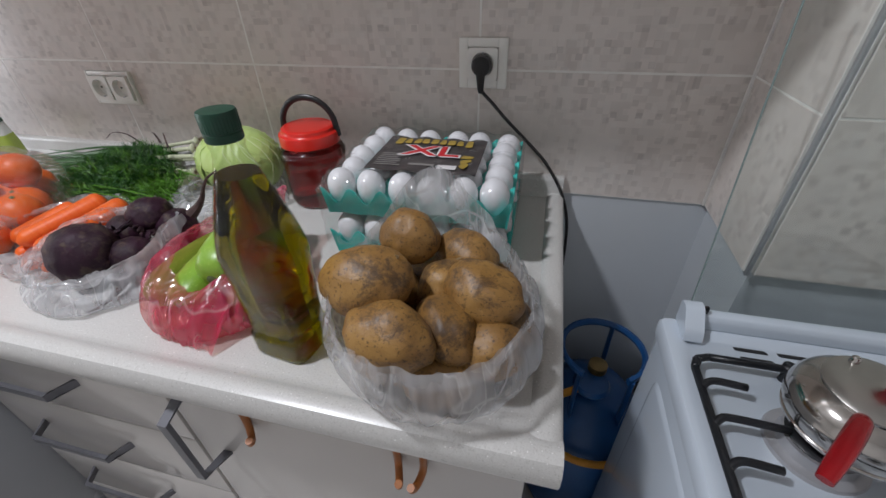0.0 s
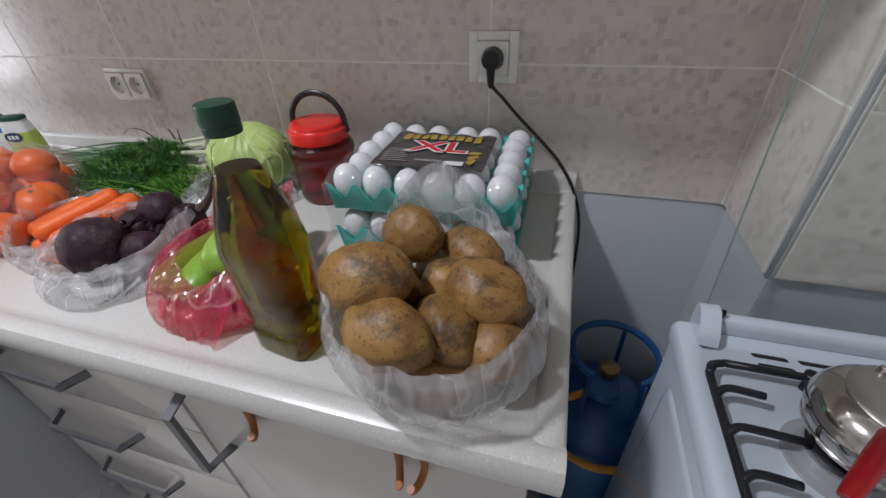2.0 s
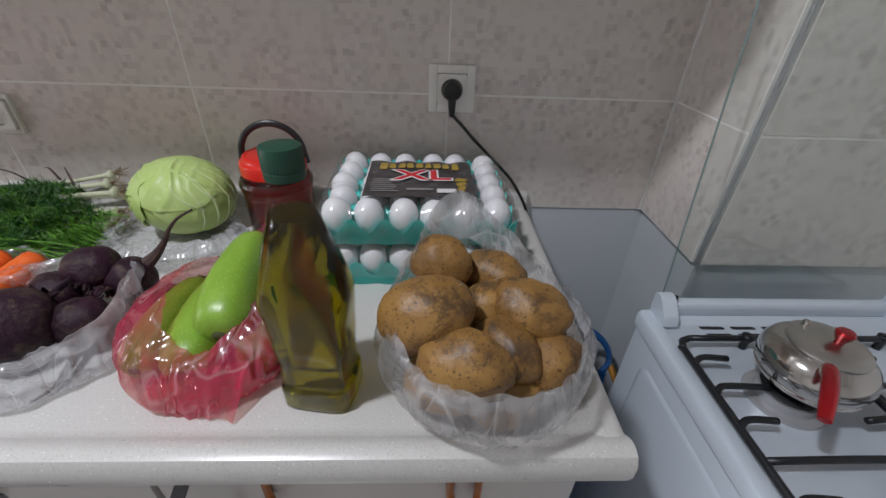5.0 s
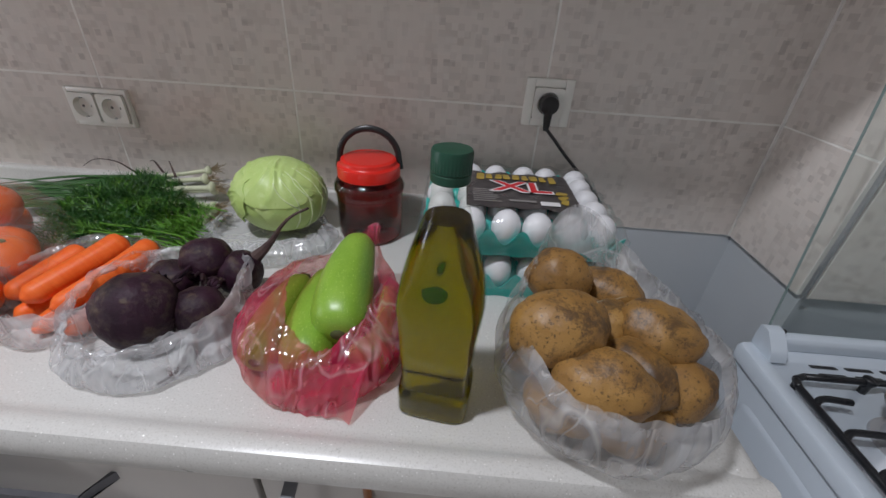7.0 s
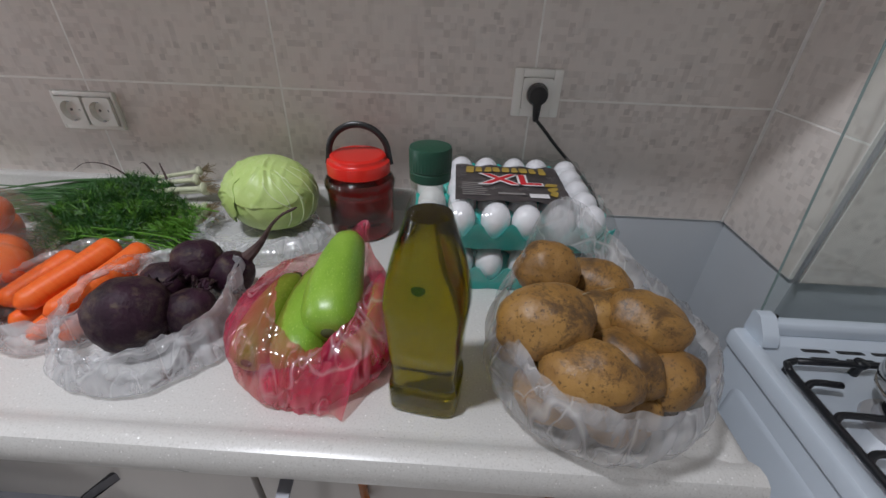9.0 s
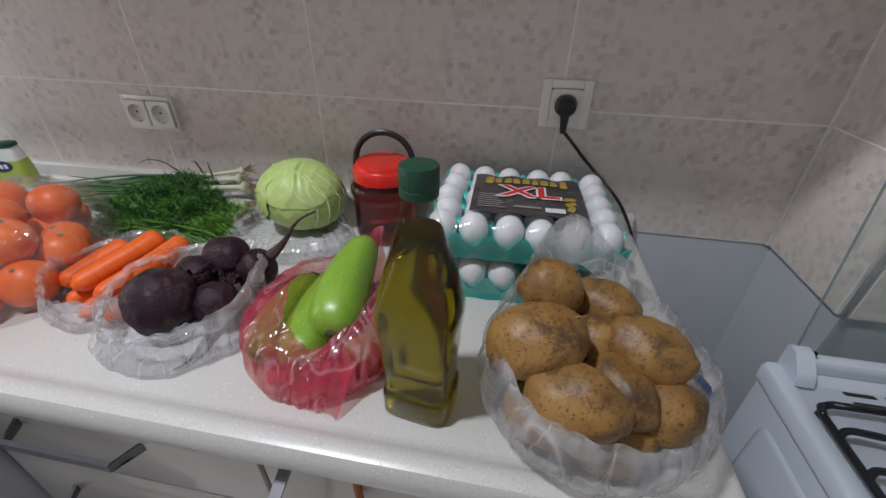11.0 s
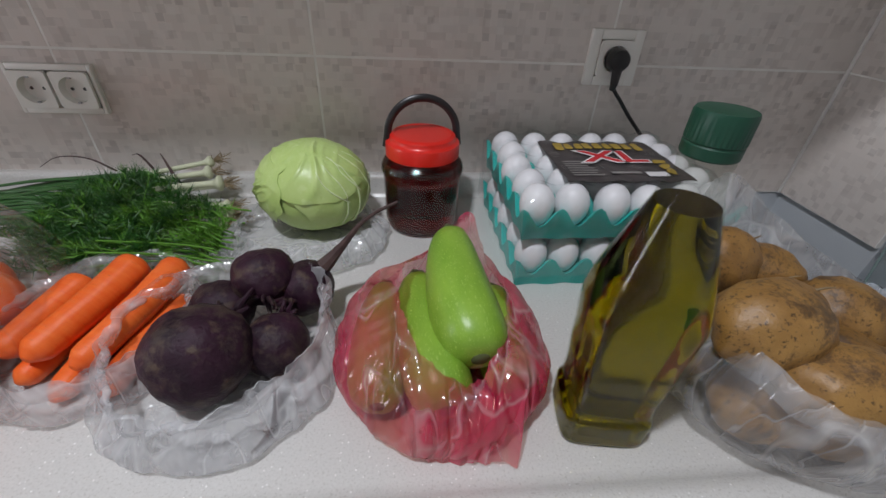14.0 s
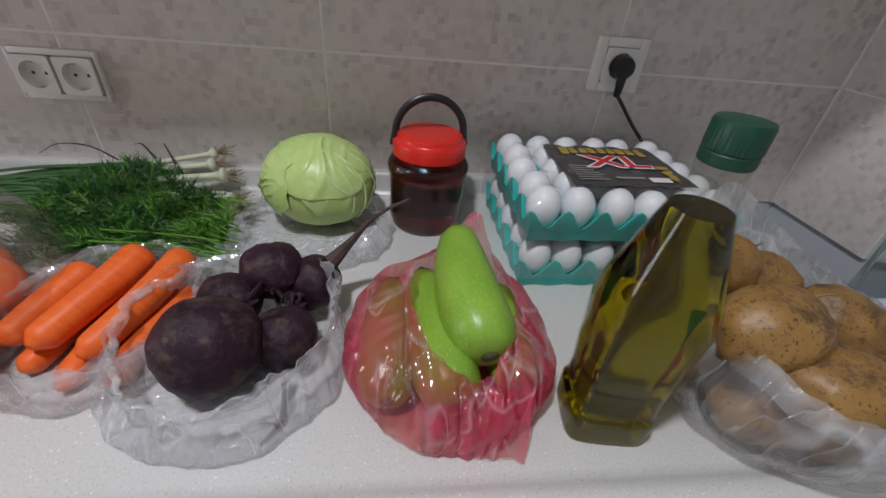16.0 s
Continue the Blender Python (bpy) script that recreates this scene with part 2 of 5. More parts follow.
M = {
    "tile": tile_material(),
    "grout": plain("grout", (0.86, 0.83, 0.79), 0.8, vary=0.1, scale=80),
    "paint": plain("wall_paint", (0.57, 0.60, 0.63), 0.30, vary=0.05, scale=10, bump=0.05),
    "ceiling": plain("ceiling_paint", (0.88, 0.875, 0.86), 0.8, vary=0.04, scale=10),
    "floor_tile": plain("floor_tile", (0.68, 0.655, 0.63), 0.25, vary=0.10, scale=12, bump=0.03),
    "trim": plain("satin_aluminium", (0.50, 0.50, 0.52), 0.4, 0.5, vary=0.1, scale=60),
    "worktop": worktop_material(),
    "cabinet": plain("cabinet_lacquer", (0.60, 0.565, 0.535), 0.22, vary=0.05, scale=8, bump=0.03, coat=0.3),
    "handle": plain("grey_handle_metal", (0.15, 0.15, 0.165), 0.42, 0.5, vary=0.12, scale=50),
    "appliance_grey": plain("grey_appliance_panel", (0.27, 0.275, 0.29), 0.25, 0.1, vary=0.06, scale=12, bump=0.03),
    "rubber": plain("black_rubber", (0.012, 0.012, 0.013), 0.55, vary=0.2, scale=60),
    "black": plain("black_plastic", (0.014, 0.013, 0.014), 0.35, vary=0.2, scale=60, bump=0.05),
    "amber": plain("amber_plastic", (0.34, 0.11, 0.02), 0.42, vary=0.25, scale=60),
    "socket": plain("white_socket_plastic", (0.90, 0.88, 0.83), 0.32, vary=0.04, scale=30, bump=0.02),
    "socket_dark": plain("socket_contact", (0.08, 0.075, 0.07), 0.5),
    # White enamel; the cooler light on the cooker is put into its bluish colour.
    "enamel": plain("white_enamel", (0.64, 0.71, 0.79), 0.16, vary=0.03, scale=8, bump=0.02, coat=0.4),
    "iron": plain("black_cast_iron", (0.012, 0.013, 0.016), 0.36, vary=0.3, scale=90, bump=0.25),
    "steel": plain("polished_steel", (0.60, 0.57, 0.54), 0.14, 1.0, vary=0.12, scale=25, bump=0.03),
    "steel_lid": plain("brushed_steel_lid", (0.55, 0.53, 0.50), 0.30, 1.0, vary=0.10, scale=40, bump=0.05),
    "red_metal": plain("red_lacquered_metal", (0.42, 0.006, 0.012), 0.20, 0.55, vary=0.25, scale=50, coat=0.6),
    "gas_blue": plain("blue_cylinder_paint", (0.012, 0.085, 0.26), 0.38, vary=0.35, scale=26, bump=0.12),
    "hose": plain("yellow_orange_hose", (0.55, 0.24, 0.015), 0.5, vary=0.25, scale=60),
    "brass": plain("aged_brass", (0.30, 0.21, 0.09), 0.45, 0.8, vary=0.3, scale=80),
    "glass": glass_sheet("stove_lid_glass", (0.95, 0.975, 0.965)),
    "glass_edge": plain("green_glass_edge", (0.22, 0.29, 0.28), 0.2),
    "pet": glass_sheet("clear_bottle_plastic", (0.90, 0.91, 0.88), 0.03, 0.008, 0.16),
    "jar_glass": glass_sheet("clear_jar_plastic", (0.90, 0.90, 0.88), 0.05, 0.03, 0.25),
    "oil": liquid("olive_oil", (0.33, 0.255, 0.0004), 1.46, 0.0),
    "honey": liquid("dark_honey", (0.25, 0.012, 0.012), 1.38),
    "green_cap": plain("green_cap_plastic", (0.004, 0.048, 0.026), 0.40, vary=0.15, scale=80),
    "red_lid": plain("red_lid_plastic", (0.70, 0.020, 0.012), 0.30, vary=0.08, scale=50, coat=0.2),
    "egg": skin("white_eggshell", [(0.3, (0.76, 0.75, 0.77)), (0.7, (0.84, 0.83, 0.84))], 14, rough=0.42, bump=0.06),
    "tray": plain("turquoise_tray", (0.028, 0.55, 0.49), 0.36, vary=0.18, scale=50, bump=0.2),
    "label": plain("dark_printed_label", (0.062, 0.054, 0.054), 0.35, vary=0.3, scale=40),
    "gold": plain("gold_print", (0.42, 0.29, 0.05), 0.4, vary=0.25, scale=120),
    "red_print": plain("red_print", (0.62, 0.02, 0.03), 0.4),
    "white_print": plain("white_print", (0.78, 0.76, 0.76), 0.4),
    "grey_print": plain("grey_print", (0.28, 0.26, 0.25), 0.5),
    "potato": skin("potato_skin", [(0.25, (0.15, 0.072, 0.018)), (0.45, (0.285, 0.147, 0.040)), (0.62, (0.385, 0.211, 0.059)), (0.78, (0.475, 0.276, 0.090))], 15, (0.085, 0.046, 0.019), 260.0, (0.575, 0.67), 0.46, 0.6, spec=0.5, spot2=(0.050, 0.030, 0.018)),
    "carrot": skin("carrot_skin", [(0.3, (0.78, 0.105, 0.012)), (0.7, (0.88, 0.185, 0.035))], 30, (0.42, 0.07, 0.01), 70.0, (0.66, 0.72), 0.38, 0.3, (1, 1, 6)),
    "orange": skin("orange_peel", [(0.3, (0.76, 0.100, 0.003)), (0.7, (0.88, 0.175, 0.005))], 18, (0.70, 0.08, 0.008), 40.0, (0.60, 0.75), 0.38, 0.35),
    "beet": skin("beetroot_skin", [(0.3, (0.010, 0.003, 0.008)), (0.7, (0.042, 0.010, 0.026))], 24, (0.085, 0.055, 0.040), 60.0, (0.54, 0.70), 0.52, 0.9, spec=0.28, spot2=(0.060, 0.040, 0.032)),
    "beet_root": skin("beetroot_tail_skin", [(0.3, (0.045, 0.025, 0.025)), (0.7, (0.11, 0.07, 0.06))], 60, rough=0.7, bump=0.4),
    "zucchini": skin("pale_zucchini_skin", [(0.3, (0.165, 0.32, 0.028)), (0.7, (0.27, 0.45, 0.052))], 30, (0.36, 0.53, 0.11), 520.0, (0.58, 0.68), 0.34, 0.15, (1, 1, 0.45), 0.5),
    "zucchini_stem": plain("zucchini_stem_cut", (0.10, 0.13, 0.05), 0.7, vary=0.3, scale=90),
    "cabbage": skin("cabbage_leaf_green", [(0.3, (0.40, 0.55, 0.15)), (0.7, (0.56, 0.69, 0.28))], 16, (0.60, 0.73, 0.33), 40.0, (0.58, 0.75), 0.36, 0.25),
    "cabbage_vein": plain("cabbage_vein", (0.64, 0.74, 0.42), 0.4, vary=0.1, scale=60),
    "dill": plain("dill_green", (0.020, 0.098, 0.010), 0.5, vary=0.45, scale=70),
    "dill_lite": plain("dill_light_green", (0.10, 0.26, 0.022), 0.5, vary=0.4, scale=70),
    "onion_leaf": plain("onion_leaf_green", (0.04, 0.12, 0.03), 0.35, vary=0.4, scale=40),
    "onion_white": plain("onion_white", (0.62, 0.64, 0.45), 0.4, vary=0.2, scale=60),
    "root": plain("dry_root", (0.33, 0.25, 0.15), 0.8, vary=0.3, scale=90),
    "film": film_material("clear_bag_film", (0.88, 0.89, 0.92), 0.30, 0.11, painted_glints=0.24, relief=0.6, shine=0.08),
    "film_thin": film_material("thin_clear_film", (0.88, 0.80, 0.77), 0.09, 0.01, painted_glints=0.10, relief=0.45, shine=0.06),
    "film_rim": film_material("folded_clear_film", (0.88, 0.89, 0.92), 0.30, 0.17, painted_glints=0.22, relief=0.6, shine=0.08),
    "film_wrap": film_material("tight_clear_film", (0.85, 0.86, 0.87), 0.04, 0.0, painted_glints=0.03, relief=0.3),
    "film_red": film_material("pink_bag_film", (0.86, 0.040, 0.15), 0.48, 0.11, streak=(9.0, 2.6, 4.0), tint_through=(0.97, 0.74, 0.70), painted_glints=0.10, relief=1.0, shine=0.08),
    "carton_white": plain("carton_white", (0.66, 0.68, 0.66), 0.4, vary=0.06, scale=30),
    "carton_green": plain("carton_green", (0.36, 0.46, 0.08), 0.4, vary=0.12, scale=30),
    "navy": plain("navy_print", (0.02, 0.03, 0.10), 0.4),
    "navy_pack": plain("navy_packet_film", (0.012, 0.045, 0.16), 0.3, vary=0.15, scale=40),
    "blue_plastic": plain("blue_plastic", (0.04, 0.26, 0.55), 0.35, vary=0.15, scale=40),
}


# ---- building helpers ----
def part(name, bm, material, parent=None, label="", at=None, smooth=40):
    """Link a bmesh as one mesh object, under a parent if there is one."""
    mesh = bpy.data.meshes.new(name)
    bmesh.ops.recalc_face_normals(bm, faces=bm.faces)
    bm.to_mesh(mesh)
    bm.free()
    mesh.materials.append(material)
    if smooth:
        mesh.polygons.foreach_set("use_smooth", [True] * len(mesh.polygons))
        mesh.set_sharp_from_angle(angle=radians(smooth))
    ob = new(name, mesh)
    ob.parent = parent
    if at is not None:
        ob.matrix_basis = at
    if label:
        tagged(ob, label)
    return ob


def thing(name, x, y, z, label, category, group="", kind="", rz=0.0):
    ob = new(name)
    ob.empty_display_size = 0.05
    ob.matrix_basis = pose(x, y, z, 0, 0, rz)
    return tagged(ob, label, category, group, kind)


def add_box(bm, x0, x1, y0, y1, z0, z1, bevel=0.0, seg=2):
    m = Matrix.LocRotScale(((x0 + x1) / 2, (y0 + y1) / 2, (z0 + z1) / 2), None, (abs(x1 - x0), abs(y1 - y0), abs(z1 - z0)))
    r = bmesh.ops.create_cube(bm, size=1, matrix=m)
    if bevel:
        edges = list({e for v in r["verts"] for e in v.link_edges})
        bmesh.ops.bevel(bm, geom=edges, offset=bevel, segments=seg, affect="EDGES", profile=0.5)
    return bm


def box(x0, x1, y0, y1, z0, z1, bevel=0.0, seg=2):
    return add_box(bmesh.new(), x0, x1, y0, y1, z0, z1, bevel, seg)


def add_rings(bm, rings, close=True, cap0=True, cap1=True):
    """Skin a row of rings, each a list of points."""
    made = [[bm.verts.new(p) for p in ring] for ring in rings]
    n = len(made[0])
    for a, b in zip(made, made[1:]):
        for i in range(n if close else n - 1):
            j = (i + 1) % n
            bm.faces.new((a[i], a[j], b[j], b[i]))
    if cap0:
        bm.faces.new(made[0][::-1])
    if cap1:
        bm.faces.new(made[-1])
    return bm


def lathe(profile, seg=40, wob=0.0, cap0=True, cap1=True, flute=None):
    """Turn a profile of (radius, z). flute(angle, z) scales the radius."""
    rings = []
    for r, z in profile:
        ring = []
        for i in range(seg):
            a = 2 * math.pi * i / seg
            k = flute(a, z) if flute else 1.0
            ring.append((max(r, 1e-4) * k * math.cos(a), max(r, 1e-4) * k * math.sin(a), z))
        rings.append(ring)
    return add_rings(bmesh.new(), rings, True, cap0, cap1)


def spline(points, n):
    """Points along a smooth line through the given ones."""
    p = [Vector(q) for q in points]
    p = [2 * p[0] - p[1]] + p + [2 * p[-1] - p[-2]]
    out = []
    for i in range(n + 1):
        s = i / n * (len(p) - 3)
        k = min(int(s), len(p) - 4)
        u = s - k
        a, b, c, d = p[k:k + 4]
        out.append(0.5 * (2 * b + (c - a) * u + (2 * a - 5 * b + 4 * c - d) * u * u + (3 * b - a - 3 * c + d) * u ** 3))
    return out


def add_tube(bm, points, radius, n=24, seg=10, flat=1.0):
    """A tube through the points; radius is a number or a function of 0..1."""
    line = spline(points, n)
    up = Vector((0, 0, 1))
    rings = []
    side = None
    for i, q in enumerate(line):
        t = (line[min(i + 1, n)] - line[max(i - 1, 0)]).normalized()
        if side is None:
            side = t.cross(up)
            if side.length < 0.1:
                side = t.cross(Vector((1, 0, 0)))
        side = (side - t * side.dot(t)).normalized()
        over = side.cross(t)
        r = radius(i / n) if callable(radius) else radius
        rings.append([q + side * (r * math.cos(2 * math.pi * k / seg)) + over * (r * flat * math.sin(2 * math.pi * k / seg)) for k in range(seg)])
    return add_rings(bm, rings)


def tube(points, radius, n=24, seg=10, flat=1.0):
    return add_tube(bmesh.new(), points, radius, n, seg, flat)


def lump(rx, ry, rz, amp=0.08, freq=2.0, seed=0.0, sub=4, fine=0.0):
    """An uneven rounded body."""
    bm = bmesh.new()
    bmesh.ops.create_icosphere(bm, subdivisions=sub, radius=1.0)
    for v in bm.verts:
        d = v.co.normalized()
        k = 1 + amp * noise.noise(d * freq + Vector((seed, seed * 1.7, -seed))) + amp * 0.4 * noise.noise(d * freq * 2.7 + Vector((seed, 3, seed)))
        if fine:
            k += fine * noise.noise(d * 9 + Vector((seed, 1, 2)))
        v.co = Vector((d.x * rx, d.y * ry, d.z * rz)) * k
    return bm


def extrude_profile(profile, x0, x1, n=1):
    """Sweep a closed (y, z) outline along x."""
    rings = [[(x0 + (x1 - x0) * i / n, y, z) for y, z in profile] for i in range(n + 1)]
    return add_rings(bmesh.new(), rings)


def rounded(points, r, seg=5):
    """Round the corners of a closed outline in the plane."""
    out = []
    n = len(points)
    for i in range(n):
        p, a, b = Vector(points[i]), Vector(points[i - 1]), Vector(points[(i + 1) % n])
        ra = min(r, (a - p).length * 0.45, (b - p).length * 0.45)
        s, e = p + (a - p).normalized() * ra, p + (b - p).normalized() * ra
        for k in range(seg + 1):
            u = k / seg
            out.append(tuple((1 - u) ** 2 * s + 2 * u * (1 - u) * p + u * u * e))
    return out


# ---- structure ----
X0, X1, Y0, Z1 = -3.0, 1.6, -2.8, 2.55
TOP = 0.90
wall_n = tagged(part("wall_north", box(X0, 0.70, 0.0, 0.12, 0, Z1), M["paint"], smooth=0), "painted and tiled kitchen back wall behind the worktop", "wall", kind="structure")
wall_r = tagged(part("wall_return", box(0.508, 0.70, -0.222, -0.0001, 0, Z1), M["paint"], smooth=0), "short return wall with beige mosaic tiles", "wall", kind="structure")
wall_s = tagged(part("wall_stove", box(0.7001, X1, -0.222, 0.12, 0, Z1), M["paint"], smooth=0), "tiled wall behind the cooker", "wall", kind="structure")
tagged(part("wall_west", box(X0 - 0.12, X0, Y0, 0.12, 0, Z1), M["ceiling"], smooth=0), "plain painted end wall of the kitchen", "wall", kind="structure")
tagged(part("wall_east", box(X1, X1 + 0.12, Y0, 0.12, 0, Z1), M["ceiling"], smooth=0), "plain painted side wall of the kitchen", "wall", kind="structure")
tagged(part("wall_south", box(X0 - 0.12, X1 + 0.12, Y0 - 0.12, Y0, 0, Z1), M["ceiling"], smooth=0), "plain painted wall behind the walker", "wall", kind="structure")
tagged(part("ceiling", box(X0 - 0.12, X1 + 0.12, Y0 - 0.12, 0.12, Z1, Z1 + 0.1), M["ceiling"], smooth=0), "plain white painted ceiling", "ceiling", kind="structure")
floor = tagged(part("floor", box(X0, X1, Y0, 0.0, -0.1, -0.004), M["grout"], smooth=0), "pale glossy ceramic floor tiles with thin joints", "floor", kind="structure")

window = thing("window_1", X0 + 0.02, -0.80, 0.80, "narrow white framed window in the end wall", "window", kind="structure")
for y0, y1, z0, z1 in ((-0.26, -0.215, 0.0, 1.2), (0.215, 0.26, 0.0, 1.2), (-0.214, 0.214, 0.0, 0.045), (-0.214, 0.214, 1.155, 1.2)):
    part("window_frame", box(-0.018, 0.03, y0, y1, z0, z1, 0.003), M["socket"], window)
part("window_sill", box(-0.018, 0.09, -0.29, 0.29, -0.035, -0.002, 0.004), M["socket"], window)

# Metal corner profile of the return wall.
tagged(part("trim", box(0.4958, 0.5020, -0.2362, -0.2300, 0.90, Z1, 0.0015), M["trim"]), "satin aluminium corner profile on the tiled wall edge", "trim", kind="structure")


def cabinet_door(parent, x0, x1, z0, z1, y, name="door"):
    return part(name, box(x0 + 0.002, x1 - 0.002, y - 0.018, y, z0 + 0.002, z1 - 0.002, 0.0025), M["cabinet"], parent)


def bow_handle(parent, ax, az, bx, bz, y, out=0.034):
    """A flat grey bar handle with splayed feet, on a front at y, from a to b."""
    d = Vector((bx - ax, 0, bz - az)).normalized()
    bm = bmesh.new()
    p, q = Vector((ax, y, az)), Vector((bx, y, bz))
    o = Vector((0, -out, 0))
    nrm = Vector((0, 0, 1)) if abs(d.x) > 0.5 else Vector((1, 0, 0))
    inner = [p, p + o + d * 0.018, q + o - d * 0.018, q]
    rings = []
    for k, c in enumerate(inner):
        t = Vector((0, -1, 0)) if k in (0, 3) else (d - Vector((0, 0.6, 0)) if k == 1 else d + Vector((0, 0.6, 0))).normalized()
        across = d if k in (0, 3) else Vector((0, 1, 0))
        w, h = nrm * 0.0075, across * 0.0035
        rings.append([c + w + h, c - w + h, c - w - h, c + w - h])
    add_rings(bm, rings)
    return part("handle", bm, M["handle"], parent, "flat grey metal bar handle")


# ---- base units and worktop ----
FRONT = -0.565
unit = thing("drawer_unit", -0.59, -0.28, 0.0, "off-white lacquered drawer unit under the worktop, drawers closed", "cabinet")
part("body", box(-0.25, 0.25, -0.26, 0.27, 0.10, 0.855), M["cabinet"], unit)
part("plinth", box(-0.25, 0.25, -0.22, -0.20, 0.0, 0.099), M["cabinet"], unit)
for z0, z1 in ((0.665, 0.852), (0.475, 0.662), (0.285, 0.472), (0.105, 0.282)):
    d = part("drawer_front", box(-0.248, 0.248, -0.285, -0.2605, z0, z1, 0.0025), M["cabinet"], unit)
    bow_handle(d, -0.150, z1 - 0.085, 0.065, z1 - 0.085, -0.285)
unit = thing("cupboard_unit", -0.065, -0.28, 0.0, "off-white lacquered cupboard with closed door under the worktop", "cabinet")
part("body", box(-0.270, 0.262, -0.26, 0.27, 0.10, 0.855), M["cabinet"], unit)
part("plinth", box(-0.270, 0.262, -0.22, -0.20, 0.0, 0.099), M["cabinet"], unit)
d = part("door", box(-0.268, 0.260, -0.285, -0.2605, 0.105, 0.852, 0.0025), M["cabinet"], unit)
bow_handle(d, -0.215, 0.835, -0.215, 0.655, -0.285, 0.05)
unit = thing("cupboard_unit", -2.20, -0.28, 0.0, "off-white lacquered double cupboard under the worktop", "cabinet")
part("body", box(-0.75, 0.75, -0.26, 0.27, 0.10, 0.855), M["cabinet"], unit)
for k in range(3):
    d = part("door", box(-0.748 + 0.5 * k, -0.252 + 0.5 * k, -0.285, -0.2605, 0.105, 0.852, 0.0025), M["cabinet"], unit)
    bow_handle(d, -0.30 + 0.5 * k, 0.82, -0.30 + 0.5 * k, 0.66, -0.285)

dish = thing("dishwasher", -1.15, -0.40, 0.0, "grey freestanding dishwasher standing under the worktop, closed", "dishwasher")
part("casing", box(-0.298, 0.298, -0.312, 0.36, 0.03, 0.845, 0.004), M["appliance_grey"], dish)
part("gasket", box(-0.294, 0.294, -0.3175, -0.3122, 0.10, 0.84), M["rubber"], dish, "black rubber door gasket")
part("door", box(-0.298, 0.298, -0.352, -0.318, 0.10, 0.843, 0.006), M["appliance_grey"], dish)
for sx in (-0.25, 0.25):
    for sy in (-0.26, 0.30):
        part("foot", lathe([(0.018, 0.0), (0.018, 0.012), (0.01, 0.014), (0.01, 0.03)], 16), M["black"], dish, at=pose(sx, sy, 0))

top_y = [(0.0, 0.9), (0.0, 0.86), (-0.590, 0.86), (-0.6045, 0.868), (-0.6085, 0.882), (-0.6075, 0.900), (-0.602, 0.9095), (-0.593, 0.9128), (-0.583, 0.9115), (-0.575, 0.9055), (-0.569, 0.9008), (-0.560, 0.9)]
worktop = tagged(part("worktop", extrude_profile(top_y, X0, 0.2235, 1), M["worktop"], smooth=35), "off-white speckled moulded worktop with rounded raised front edge", "worktop")
end_x = rounded([(0.187, 0.8985), (0.197, 0.9075), (0.214, 0.9075), (0.2245, 0.9025), (0.2245, 0.862), (0.187, 0.862)], 0.005, 3)
part("end_ridge", add_rings(bmesh.new(), [[(x, y, z) for x, z in end_x] for y in (-0.590, -0.022)]), M["worktop"], worktop)
up = rounded([(-0.0, 0.8995), (-0.032, 0.8995), (-0.024, 0.906), (-0.021, 0.936), (-0.016, 0.942), (-0.0, 0.942)], 0.004, 3)
part("upstand", extrude_profile(up, X0, 0.2205, 1), M["worktop"], worktop)

# Hooks over the cupboard door.
def door_hook(x, y, z, turn):
    h = thing("door_hook", x, y - 0.001, z, "amber plastic hook hanging over the cupboard door", "hook", "hooks on the cupboard door", rz=turn)
    part("strap", box(-0.005, 0.005, -0.0035, -0.001, 0.018, 0.036, 0.001), M["amber"], h)
    part("hook", tube([(0, -0.004, 0.034), (0, -0.0045, 0.022)] + [(0, -0.0205 + 0.0155 * math.cos(a), 0.006 - 0.018 * math.sin(a)) for a in (0.1, 0.7, 1.3, 1.9, 2.5, 3.1)], 0.0052, 26, 10), M["amber"], h)


door_hook(-0.200, -0.565, 0.774, 40)
door_hook(0.030, -0.565, 0.774, 20)
door_hook(0.068, -0.565, 0.774, -15)

# Wall cupboards over the worktop, out of sight, whose underside shades the tiles.
upper = thing("wall_cupboard", -1.25, -0.16, 1.50, "off-white wall cupboard hanging over the worktop", "cabinet")
part("body", box(-1.70, 1.50, -0.135, 0.155, 0.0, 0.70, 0.002), M["cabinet"], upper)
for k in range(6):
    part("door", box(-1.70 + k * 0.5333, -1.17 + k * 0.5333, -0.155, -0.136, 0.0, 0.70, 0.002), M["cabinet"], upper)
lamp = thing("ceiling_lamp", LAMP[0], LAMP[1], 2.55, "round white glass ceiling lamp, switched on", "lamp")
part("base", lathe([(0.16, -0.02), (0.16, 0.0)], 32), M["socket"], lamp)
part("rim", lathe([(0.20, -0.06), (0.205, -0.05), (0.20, -0.021), (0.16, -0.021)], 40, cap0=False, cap1=False), M["trim"], lamp)


